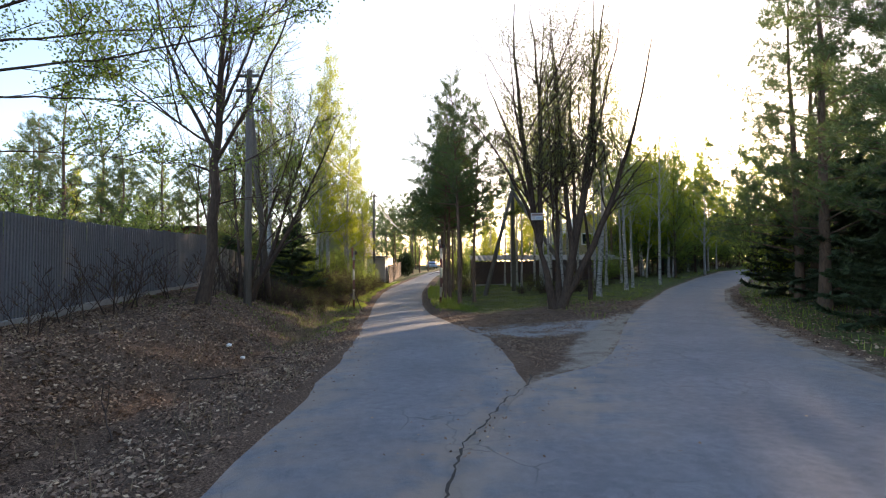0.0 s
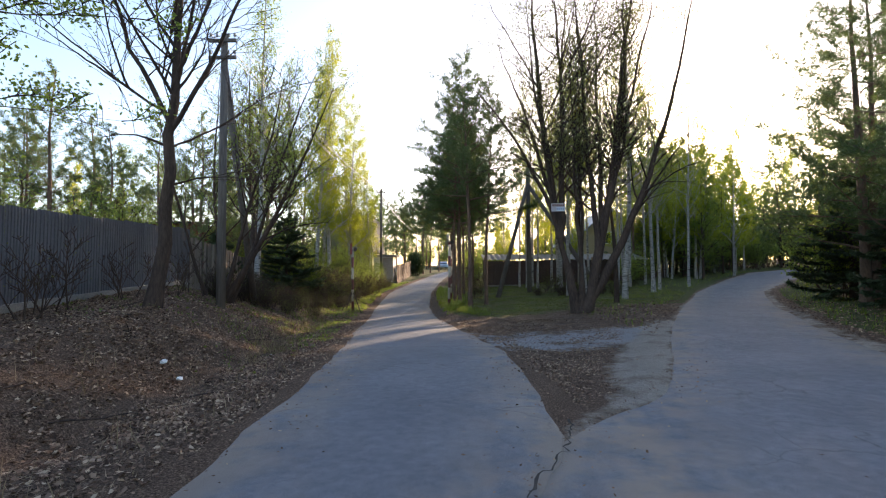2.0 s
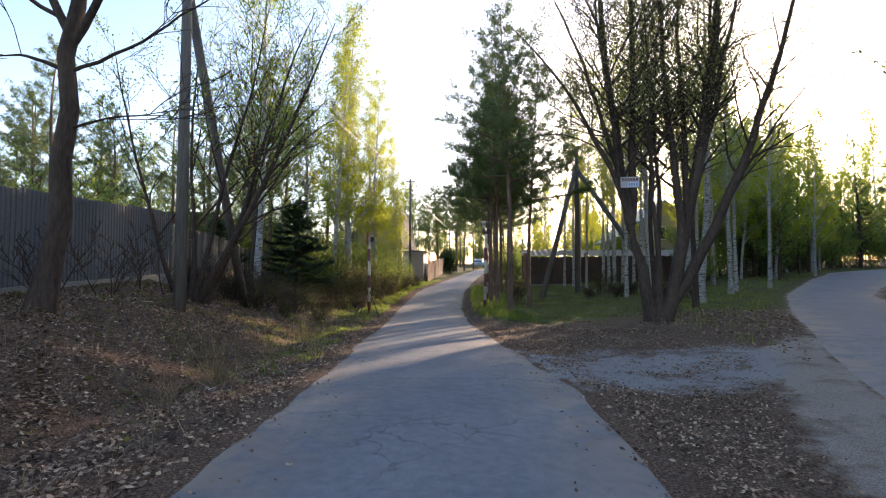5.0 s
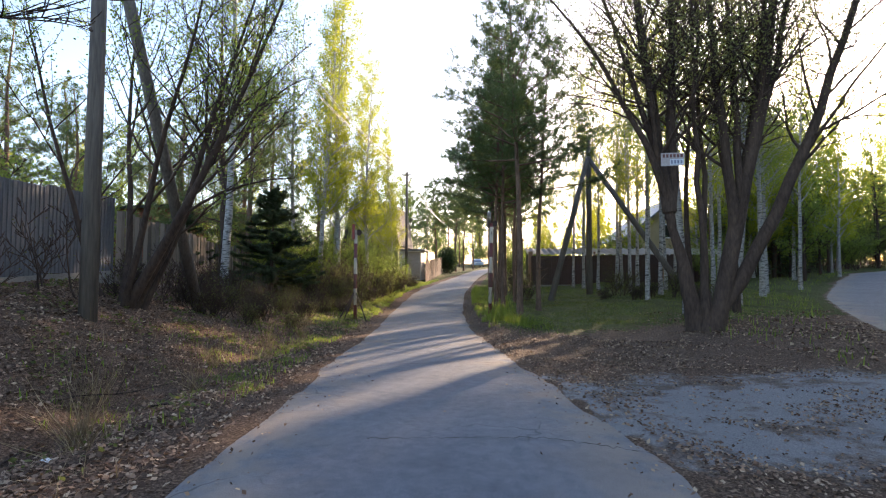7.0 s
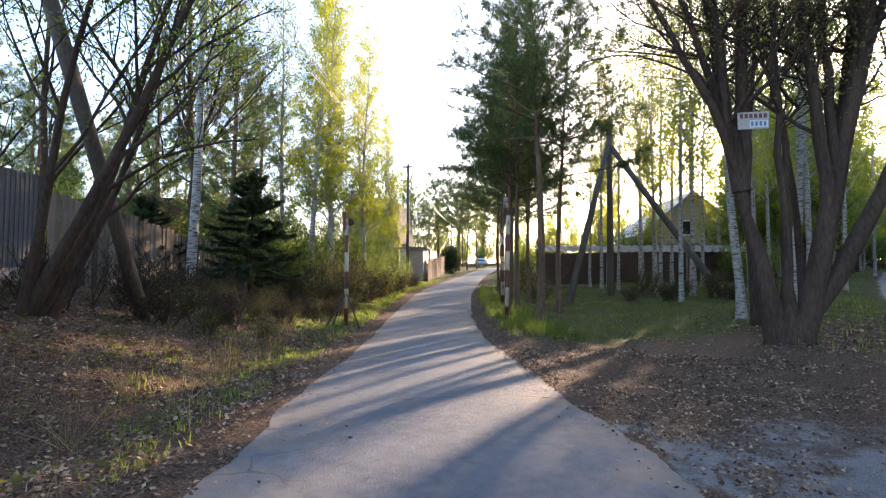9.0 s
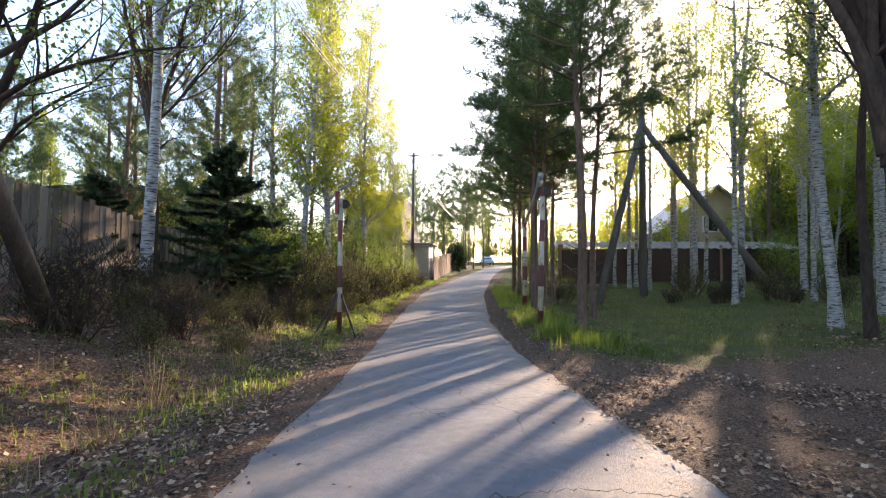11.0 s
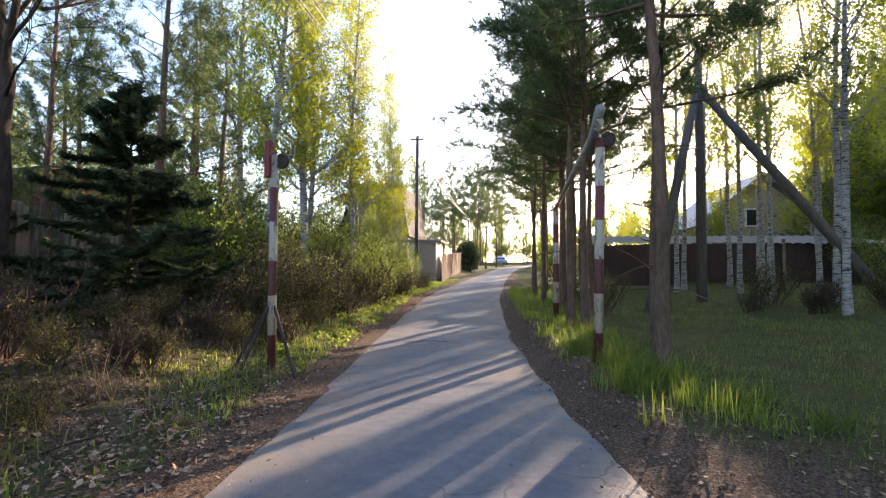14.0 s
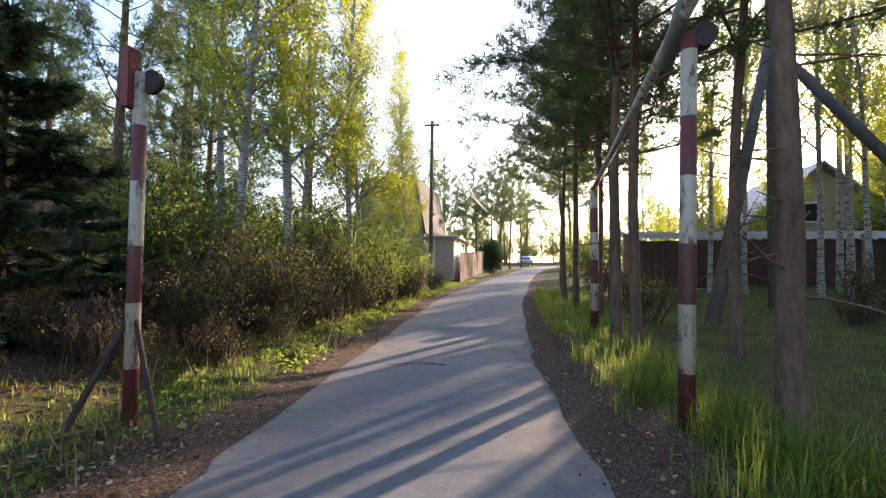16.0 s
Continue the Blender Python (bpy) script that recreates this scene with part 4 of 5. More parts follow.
beam = thing("barrier_beam", "raised striped barrier beam of round timber", "barrier beam")
part("pole", rod((-0.1, 30.3, z_at(0, 30.3) + 2.85), (-0.14, 24.25, z_at(-0.1, 24.6) + 3.25), 0.045, 0.055, 14), BANDED, beam, smooth=True)
part("counterweight", rod((-0.16, 24.95, z_at(-0.1, 24.6) + 3.02), (-0.15, 24.15, z_at(-0.1, 24.6) + 3.4), 0.068, 0.062, 14), CONCRETE, beam, "pale concrete weight", smooth=True)

# ---- buildings ----
def wall_box(name, size, at, mat, parent, label="", bevel=0.01):
    return part(name, box(size, pose(*at), bevel), mat, parent, label)


shed = thing("block_shed", "small whitewashed block shed with a flat slab roof", "shed", at=(-7.1, 51.6, z_at(-7.1, 51.6)))
wall_box("wall", (1.95, 2.6, 2.6), (0, 0, 1.2), WHITE_WALL, shed)
wall_box("cladding", (1.2, 0.03, 2.4), (0.36, -1.32, 1.2), rough_mat("tan_block", (0.3, 0.23, 0.17), (0.5, 0.4, 0.31), 14, 3, (1, 1, 2.5), 0.9, 0.5), shed, "tan block facing")
wall_box("roof", (2.6, 3.1, 0.16), (0.05, 0, 2.58), CONCRETE, shed, "pale slab roof with an overhang")
board_fence("brown wooden board fence along the lane", [(-5.7, 50.2), (-5.6, 64)], 1.9, rough_mat("brown_stained_board", (0.06, 0.04, 0.03), (0.15, 0.1, 0.075), 40, 3, (1, 1, 0.1), 0.9, 0.5, 0, 0.2, 0.5))

house = thing("house", "pale yellow gabled house with blue-grey roof", "house", at=(17.5, 56, 0.6))
bm = bmesh.new()
vs = [bm.verts.new(p) for p in ((-4.2, 0, 0), (4.2, 0, 0), (4.2, 0, 3.9), (0, 0, 7.4), (-4.2, 0, 3.9), (-4.2, 9, 0), (4.2, 9, 0), (4.2, 9, 3.9), (0, 9, 7.4), (-4.2, 9, 3.9))]
for f in ((0, 1, 2, 3, 4), (9, 8, 7, 6, 5), (0, 4, 9, 5), (1, 6, 7, 2)):
    bm.faces.new([vs[i] for i in f])
part("wall", bm, YELLOW_WALL, house)
for sgn in (-1, 1):
    m = pose(sgn * 2.35, 4.4, 5.55, 0, sgn * 39.8, 0)
    part("roof", box((6.3, 10.4, 0.16), m, 0.01), BLUE_ROOF, house)
win = part("window_frame", box((1.3, 0.1, 1.4), pose(-0.4, -0.03, 4.3), 0.01), WHITE_PAINT, house, "white window frame")
glass_m, nt_, gb_ = blank("window_glass")
gb_.inputs["Base Color"].default_value, gb_.inputs["Roughness"].default_value = (0.03, 0.035, 0.035, 1), 0.06
part("pane", box((1.06, 0.03, 1.16), pose(-0.4, -0.09, 4.3)), glass_m, win)

canopy = thing("carport_roof", "low corrugated slate roof on posts behind a fence", "canopy")
bm = bmesh.new()
n = 120
rows = []
for y, z in ((41.7, 2.2), (45.0, 2.75)):
    rows.append([bm.verts.new((2.5 + 13.5 * i / n, y, z + 0.045 * math.sin(i * math.pi / 2 + 0.4))) for i in range(n + 1)])
for i in range(n):
    bm.faces.new((rows[0][i], rows[0][i + 1], rows[1][i + 1], rows[1][i]))
bmesh.ops.solidify(bm, geom=bm.faces[:], thickness=0.02)
part("sheet_roof", bm, SLATE, canopy)
for x in (2.7, 7, 11.5, 15.8):
    part("post", box((0.28 if x < 3 else 0.12, 0.28 if x < 3 else 0.12, 2.5), pose(x, 41.85, 1.15), 0.01), rough_mat("tan_post", (0.2, 0.13, 0.09), (0.36, 0.25, 0.18), 25, 2, (1, 1, 1), 0.9, 0.3), canopy)
    part("post", box((0.12, 0.12, 3.1), pose(x, 44.8, 1.5), 0.01), OLD_WOOD, canopy)

barn = thing("red_outbuilding", "low dark red outbuilding behind the grey fence", "outbuilding", at=(-22, 36.5, z_at(-22, 36.5)), turn=-10)
wall_box("wall", (7.4, 3.4, 4.7), (0, 0, 2.2), RED_WALL, barn)
part("roof", box((8.0, 4.4, 0.14), pose(0, 0, 4.64, 5, 0, 0), 0.01), DARK_ROOF, barn)

left_house = thing("green_gabled_house", "gabled house half hidden by birches", "house", at=(-11.5, 54, 0.2))
bm = bmesh.new()
vs = [bm.verts.new(p) for p in ((-2.6, 0, 0), (2.6, 0, 0), (2.6, 0, 3.4), (1.9, 0, 7.2), (-1.9, 0, 7.2), (-2.6, 0, 3.4), (-2.6, 8, 0), (2.6, 8, 0), (2.6, 8, 3.4), (1.9, 8, 7.2), (-1.9, 8, 7.2), (-2.6, 8, 3.4))]
for f in ((0, 1, 2, 3, 4, 5), (11, 10, 9, 8, 7, 6), (0, 5, 11, 6), (1, 7, 8, 2), (2, 8, 9, 3), (3, 9, 10, 4), (4, 10, 11, 5)):
    bm.faces.new([vs[i] for i in f])
part("wall", bm, rough_mat("olive_boards", (0.12, 0.12, 0.06), (0.26, 0.25, 0.13), 20, 2, (4, 1, 0.3), 0.9, 0.4), left_house)
for sgn in (-1, 1):
    part("roof", box((0.12, 8.8, 4.1), pose(sgn * 2.36, 4.0, 5.2, 0, -sgn * 10.4, 0), 0.01), DARK_ROOF, left_house, "dark felt roof slope")
part("roof", box((4.1, 8.8, 0.12), pose(0, 4.0, 7.27), 0.01), DARK_ROOF, left_house, "dark felt roof top")

SIGN = (4.0, 19.95, 3.68)
sign = thing("street_sign", "small white metal house-number sign nailed to a tree", "sign", at=SIGN, turn=-4)
part("plate", box((0.5, 0.012, 0.3), pose(0, 0, 0), 0.003), rough_mat("dirty_sign_enamel", (0.26, 0.23, 0.22), (0.44, 0.4, 0.39), 25, 3, (1, 1, 1), 0.6, 0.1), sign)
BLUE_INK = rough_mat("faded_blue_paint", (0.1, 0.12, 0.2), (0.2, 0.22, 0.3), 30, 4, (1, 1, 1), 0.7, 0.1)
RED_INK = rough_mat("faded_dark_red_paint", (0.1, 0.04, 0.035), (0.18, 0.08, 0.07), 30, 4, (1, 1, 1), 0.7, 0.1)
for k in range(6):
    part("lettering", box((0.05, 0.006, 0.075), pose(-0.19 + 0.076 * k, -0.008, 0.08)), RED_INK, sign, "faded dark red letter bar")
part("number_panel", box((0.29, 0.004, 0.13), pose(0.085, -0.007, -0.06)), rough_mat("pale_blue_paint", (0.4, 0.47, 0.55), (0.55, 0.6, 0.66), 30, 4, (1, 1, 1), 0.7, 0.1), sign, "pale blue number panel")
for k in range(4):
    part("lettering", box((0.035, 0.006, 0.08), pose(-0.02 + 0.068 * k, -0.011, -0.06)), BLUE_INK, sign, "faded blue numeral bar")

# ---- shrubs and undergrowth ----
def shrub(seed, height, stems, leaves, leaf, label, size=0.06, spread=0.14):
    rng = random.Random(seed)
    st = [(rng.uniform(-0.35, 0.35), rng.uniform(-0.35, 0.35), rng.uniform(0, 360), rng.uniform(52, 86), height * rng.uniform(0.7, 1.1), 0.018, 0) for _ in range(stems)]
    return broadleaf("shrub", seed, st, leaves, leaf, label, size, 2, 7, 0.4, spread, "shrub", first=0.2)


shrub_a = put(shrub(71, 2.6, 11, 5200, GREEN_LEAF, "leafy green shrub of the wood's edge", 0.07), -7.0, 34.5)
shrub_b = put(shrub(72, 2.0, 16, 2200, UNDER_LEAF, "low twiggy shrub with sparse olive-green leaves", 0.05), -6.3, 29.5)
shrub_c = put(shrub(73, 1.7, 4, 40, BUD_LEAF, "bare dark twiggy sapling beside the fence", 0.04), -7.3, 10.6)
for x, y, t, k in ((-6.6, 36.8, 40, 1.0), (-7.6, 38.6, 80, 1.15), (-6.4, 40.2, 130, 0.95), (-8.2, 35.4, 200, 1.2), (-9.0, 29.6, 10, 1.2), (-10.2, 30.6, 60, 1.25), (-7.8, 30.8, 100, 1.0), (-8.9, 41.5, 150, 1.3), (-10.5, 38, 210, 1.4), (-11.5, 34, 310, 1.4), (-10.2, 46, 240, 1.1),
                   (14, 41, 0, 1.0), (17.5, 45, 70, 1.2), (20, 49, 140, 1.3), (13.2, 37.5, 200, 0.9), (10.2, 48, 200, 1.4), (4.5, 50, 100, 1.4), (1.9, 46, 30, 1.2), (2.2, 53, 130, 1.3), (-18, 28, 10, 1.5), (-21, 25, 80, 1.5), (-14.5, 24, 150, 1.4), (-12.5, 19, 220, 1.3), (-24, 20, 20, 1.5), (-13.2, 15, 60, 1.4)):
    again(shrub_a, x, y, t, k)
for x, y, t, k in ((-6.0, 32.4, 30, 1.0), (-6.9, 28.6, 100, 1.1), (-7.4, 32.6, 160, 1.1), (-6.2, 27.2, 220, 0.8), (-5.8, 34.6, 300, 0.8), (-5.9, 38.5, 200, 0.8), (6.2, 33.0, 20, 0.75), (8.4, 31.6, 90, 0.7), (9.4, 29.6, 180, 0.6), (1.5, 33.2, 30, 0.7), (1.7, 36.5, 150, 0.75), (1.3, 39.5, 270, 0.8), (-6.4, 22.6, 10, 0.4), (-7.0, 24.2, 80, 0.45), (-6.0, 25.6, 150, 0.35), (-6.6, 27.0, 200, 0.5), (-7.4, 21.6, 260, 0.45), (-6.2, 20.4, 320, 0.35), (-7.9, 23.0, 40, 0.5), (-5.9, 23.6, 100, 0.3), (-5.8, 28.4, 10, 0.45), (-7.3, 25.4, 170, 0.55), (-5.5, 21.6, 230, 0.3)):
    again(shrub_b, x, y, t, k)
for x, y, t, k in ((-7.2, 9.2, 70, 0.8), (-7.6, 11.4, 140, 1.1), (-8.3, 14.4, 210, 1.0), (-7.1, 14.6, 20, 0.8), (-7.6, 16.2, 100, 1.0), (-6.4, 7.4, 0, 0.6), (-6.9, 22.3, 60, 0.7), (-6.7, 20.9, 10, 0.75), (-8.2, 21.5, 140, 0.9), (-9.4, 22.2, 70, 1.0), (-7.6, 23.4, 200, 0.8), (-6.6, 25.8, 300, 0.7), (-7.9, 19.3, 30, 0.9)):
    again(shrub_c, x, y, t, k)

thicket = put(shrub(74, 1.35, 26, 420, UNDER_LEAF, "brown twiggy thicket with a few opening leaves", 0.05), -6.6, 29.0)
for x, y, t, k in ((-7.2, 27.2, 40, 1.0), (-5.9, 30.6, 100, 0.9), (-6.3, 32.2, 170, 1.1), (-7.1, 31.0, 230, 1.2), (-5.7, 33.8, 290, 0.8), (-6.4, 35.6, 20, 1.0), (-5.6, 37.0, 80, 0.8), (-6.0, 39.4, 150, 0.9), (-5.6, 42.0, 210, 0.8), (-7.6, 34.0, 270, 1.3), (-5.6, 26.4, 330, 0.6), (-6.3, 25.2, 50, 0.7),
                   (-7.2, 22.6, 110, 0.7), (-6.4, 21.4, 190, 0.6), (-8.4, 22.8, 250, 0.9), (-7.0, 19.8, 310, 0.7), (-8.0, 20.8, 70, 0.9), (-6.0, 23.4, 130, 0.55), (-7.9, 18.6, 200, 0.8),
                   (6.6, 31.2, 30, 0.6), (7.6, 32.4, 120, 0.65), (8.8, 31.0, 220, 0.6), (5.2, 31.8, 310, 0.5)):
    again(thicket, x, y, t, k)

thuja = thing("round_conifer", "dense egg-shaped dark green clipped conifer", "shrub", at=(-5.2, 66.5, z_at(-5.2, 66.5)))
rng_t = np.random.default_rng(9)
g = Geo()
u = rng_t.normal(size=(5000, 3))
u /= np.linalg.norm(u, axis=1, keepdims=True)
c = u * np.array([1.25, 1.25, 1.65]) * rng_t.uniform(0.35, 1.04, (5000, 1)) + np.array([0, 0, 1.5])
g.leaves(c, u + np.array([0, 0, 0.8]), 0.22, 0.5, rng_t)
link_mesh("crown", g.mesh("crown"), SPRUCE_LEAF, thuja)
g = Geo()
g.tube([(0, 0, -0.1), (0, 0, 1.0), (0, 0, 2.4)], [0.12, 0.1, 0.03], 8)
link_mesh("trunk", g.mesh("trunk"), BARK, thuja)

# ---- the wood all round ----
far_birch = put(birch(81, 14, 0.11, 0.2, 5200, 2.4, BIRCH_LEAF, 0.15, "birch of the far wood with light spring leaves"), 26, 47)
far_green = put(birch(82, 13, 0.12, 0.15, 5200, 2.6, GREEN_LEAF, 0.15, "broad green tree of the far wood", BARK), 23, 52)
far_pine = put(pine(83, 14, 0.16, 0.12, 1500, 2.6, "dark pine of the far wood"), 40, 46)
for x, y, t, k in ((7.2, 46.5, 20, 0.72), (9.8, 52, 90, 0.78), (5.2, 50, 200, 0.7), (11.6, 47.5, 140, 0.75)):
    again(far_birch, x, y, t, k)
far_spruce = put(spruce(84, 9.0, 0.12, 5000, 2.3, "dark spruce of the far wood"), 34, 42)
rng_w = random.Random(17)
templates = (far_birch, far_green, far_pine, far_spruce)


def wood_block(n, x0, x1, y0, y1, mix, s0, s1, gap=1.6):
    made = 0
    for _ in range(n * 8):
        x, y = rng_w.uniform(x0, x1), rng_w.uniform(y0, y1)
        if made >= n or float(off_road(x, y)) < gap:
            continue
        if 12 < x < 23 and 54 < y < 67 or -17 < x < -8 and 50 < y < 62 or -27 < x < -11 and 21 < y < 40:
            continue
        made += 1
        again(templates[rng_w.choices((0, 1, 2, 3), mix)[0]], x, y, rng_w.uniform(0, 360), rng_w.uniform(s0, s1))


wood_block(20, 19, 33, 38, 56, (5, 4, 1, 1), 0.8, 1.05)
wood_block(46, 26, 66, 56, 92, (3, 3, 3, 3), 0.8, 1.1)
wood_block(26, 33, 66, 34, 58, (2, 2, 4, 4), 0.85, 1.1, 2.5)
wood_block(24, 19, 48, 4, 34, (1, 1, 5, 4), 0.85, 1.15, 3)
wood_block(22, 62, 100, 40, 95, (2, 2, 3, 3), 1.0, 1.3, 2.5)
wood_block(10, 8, 24, 74, 100, (3, 3, 2, 1), 0.45, 0.6, 3)
wood_block(18, 4, 30, 100, 135, (2, 3, 3, 1), 0.8, 1.0, 3)
wood_block(7, 3.5, 14, 47, 68, (4, 3, 0, 0), 0.3, 0.45, 2)
wood_block(16, -30, -8, 62, 115, (2, 2, 4, 2), 0.8, 1.0, 3)
wood_block(24, -48, -14, 30, 62, (2, 3, 4, 2), 0.75, 1.0, 3)
wood_block(16, -50, -20, 2, 30, (1, 3, 4, 1), 0.6, 0.85, 3)
wood_block(14, -40, 40, -45, -22, (2, 2, 3, 2), 0.9, 1.1, 4)
wood_block(22, 36, 64, 58, 84, (2, 2, 3, 3), 1.2, 1.5, 2.5)
wood_block(16, 24, 50, 26, 46, (1, 2, 4, 4), 1.0, 1.3, 2.5)
wood_block(14, 27, 42, 57, 74, (3, 3, 2, 2), 0.55, 0.75, 2.5)
wood_block(12, 15.5, 24, 43, 53, (4, 4, 1, 1), 0.8, 1.0, 2)
wood_block(30, -16, 34, 108, 150, (2, 3, 3, 3), 0.8, 1.1, 3)
for x, y, k in ((4, 82, 1.2), (6.5, 88, 1.3), (9, 92, 1.4), (5, 76, 1.0), (-5, 93, 1.1), (-7, 86, 1.2), (-7.5, 99, 1.5), (2.4, 70, 1.0), (12, 99, 1.5), (-3, 104, 1.5), (-1, 110, 1.6), (3, 116, 1.7), (7, 119, 1.7), (-6, 108, 1.6)):
    again(shrub_a, x, y, x * 40, k)
for x, y in ((24, 50), (27, 54), (30, 58), (34, 61), (38, 65), (42, 68), (47, 71), (52, 73), (58, 75), (64, 76), (70, 76), (76, 60), (78, 72), (50, 52), (58, 57)):
    again(shrub_a, x, y, x * 30, 2.0)
for x, y in ((56, 80), (60, 82), (65, 84), (70, 86), (76, 88), (82, 84), (88, 80), (92, 72), (94, 62), (90, 54), (84, 50), (78, 48), (72, 52), (46, 74), (50, 77), (40, 71), (34, 66), (30, 62)):
    again(shrub_a, x, y, x * 37, 2.7)
for _ in range(60):
    x, y = rng_w.choice(((rng_w.uniform(24, 64), rng_w.uniform(40, 80)), (rng_w.uniform(18, 40), rng_w.uniform(10, 36)), (rng_w.uniform(-30, -13), rng_w.uniform(32, 60))))
    if float(off_road(x, y)) > 2:
        again(shrub_a, x, y, rng_w.uniform(0, 360), rng_w.uniform(1.1, 1.9))


# ---- parked car far down the lane ----
car = thing("parked_car", "small pale blue parked car at the roadside", "car", at=(-2.2, 93, z_at(-2.2, 93)), turn=12)
CAR_PAINT = rough_mat("pale_blue_car_paint", (0.3, 0.42, 0.6), (0.4, 0.52, 0.68), 10, 1, (1, 1, 1), 0.25, 0.0, 0.0, 0.6)
TYRE = rough_mat("tyre_rubber", (0.015, 0.015, 0.015), (0.04, 0.04, 0.04), 40, 3)
bm = box((1.7, 4.0, 0.6), pose(0, 0, 0.65), 0.12)
body = part("body", bm, CAR_PAINT, car, smooth=True)
part("cabin", box((1.45, 2.2, 0.55), pose(0, 0.3, 1.15), 0.16), CAR_PAINT, car, smooth=True)
part("windscreen", box((1.3, 0.03, 0.4), pose(0, -0.78, 1.16, -16, 0, 0), 0.01), glass_m, car)
for sx in (-0.74, 0.74):
    part("side_window", box((0.02, 1.7, 0.34), pose(sx, 0.3, 1.2), 0.005), glass_m, car)
    part("headlight", box((0.32, 0.05, 0.16), pose(sx * 0.8, -2.0, 0.75), 0.02), WHITE_PAINT, car)
    for sy in (-1.25, 1.25):
        part("wheel", rod((sx - 0.02, sy, 0.3), (sx + 0.1 * (1 if sx > 0 else -1), sy, 0.3), 0.3, 0.3, 16), TYRE, car)


# ---- grass, leaves and litter ----
def ground_points(n, x0, x1, y0, y1, keep, seed):
    rng = np.random.default_rng(seed)
    x, y = rng.uniform(x0, x1, n), rng.uniform(y0, y1, n)
    k = rng.uniform(0, 1, n) < keep(x, y)
    return x[k], y[k], rng


def ground_z(x, y):
    off = off_road(x, y)
    flat = np.clip(off / 0.8, 0, 1) * (1 - worn_patch(x, y))
    rim = np.where(off > -0.06, np.interp(off, (0.0, 0.3, 0.9), (0.03, 0.03, 0.0)), 0.03)
    return land(x, y) + flat * (0.05 * rumple(x, y, 1.0) + 0.045 * rumple(x, y, 2.7)) + rim


def clumps(x, y, s):
    return np.clip(rumple(x + 11, y + 5, s) * 1.2 + 0.5, 0.05, 1)


def blades(name, label, n, area, keep, height, width, material, seed, lean=0.35):
    x, y, rng = ground_points(n, *area, keep, seed)
    m = len(x)
    z = ground_z(x, y)
    h = height * rng.uniform(0.35, 1.25, m)
    az = rng.uniform(0, 2 * np.pi, m)
    ln = np.abs(rng.normal(0, lean, m))
    base = np.stack([x, y, z - 0.02], 1)
    tip = base + np.stack([np.cos(az) * ln * h, np.sin(az) * ln * h, h], 1)
    mid = base + (tip - base) * 0.55 + np.stack([-np.cos(az) * ln * h * 0.15, -np.sin(az) * ln * h * 0.15, 0 * h], 1)
    side = np.stack([-np.sin(az), np.cos(az), 0 * az], 1) * (width * rng.uniform(0.6, 1.3, m))[:, None]
    v = np.stack([base - side, base + side, mid + side * 0.7, mid - side * 0.7, tip - side * 0.1, tip + side * 0.1], 1)
    k = np.arange(m)[:, None] * 6
    g = Geo()
    g.v, g.f, g.n = [v.reshape(-1, 3)], [np.concatenate([k + np.array([0, 1, 2, 3]), k + np.array([3, 2, 5, 4])])], m * 6
    tagged(link_mesh(name, g.mesh(name), material), label, "grass", kind="stuff")


def lane_right(x, y):
    return x - np.interp(y, RIGHT_Y, RIGHT_X)


def lane_left(x, y):
    return np.interp(y, LEFT_Y, LEFT_X) - x


def island(x, y):
    l, r = fork_sides(y)
    return (lane_right(x, y) > 0.25) & (x < l - 0.5)


blades("island_grass", "fresh green spring grass beside the lane", 120000, (-1.6, 14, 18.5, 42),
       lambda x, y: island(x, y) * np.clip((y - 20.8 - 0.3 * np.abs(x - 1.5)) / 2.5, 0, 1) * (lane_right(x, y) > 0.55 + 0.3 * rumple(x, y, 1.9)) * clumps(x, y, 0.8), 0.1, 0.006, DULL_GRASS, 1)
blades("tall_verge_grass", "tall bright tufts of grass along the lane's edge", 60000, (-1.8, 3, 22.3, 42),
       lambda x, y: island(x, y) * (lane_right(x, y) < 2.4) * (lane_right(x, y) > 0.35) * np.clip(1.7 - lane_right(x, y) / 1.5, 0, 1) * np.clip(rumple(x * 1.7, y * 1.7, 1.3) * 2.2 + 0.15, 0.03, 1), 0.26, 0.006, GRASS, 2, 0.4)
blades("left_verge_grass", "short green grass and weeds on the verge", 95000, (-7.2, -3, 13, 50),
       lambda x, y: (lane_left(x, y) > 0.25) * np.clip(1.5 - lane_left(x, y) / 2.2, 0, 1) * np.clip((y - 10) / 8, 0.06, 1) * (lane_left(x, y) > 0.45) * clumps(x, y, 0.9) * 0.7, 0.1, 0.008, GRASS, 3)
blades("far_verge_grass", "green grass along the bending road", 40000, (5, 40, 6, 55),
       lambda x, y: (off_road(x, y) > 0.6) * np.clip(1.4 - off_road(x, y) / 3, 0, 1) * clumps(x, y, 0.7), 0.2, 0.012, GRASS, 4)
blades("dry_grass", "straw-coloured dry grass and dead stalks on the bank", 16000, (-8, -2, 1, 36),
       lambda x, y: (lane_left(x, y) > 0.4) * (rumple(x + 3, y, 1.2) > 0.1) * np.where(y > 18, 0.8, 0.3) * np.clip(1.2 - lane_left(x, y) / 5, 0, 1), 0.3, 0.004, STRAW, 5, 0.6)


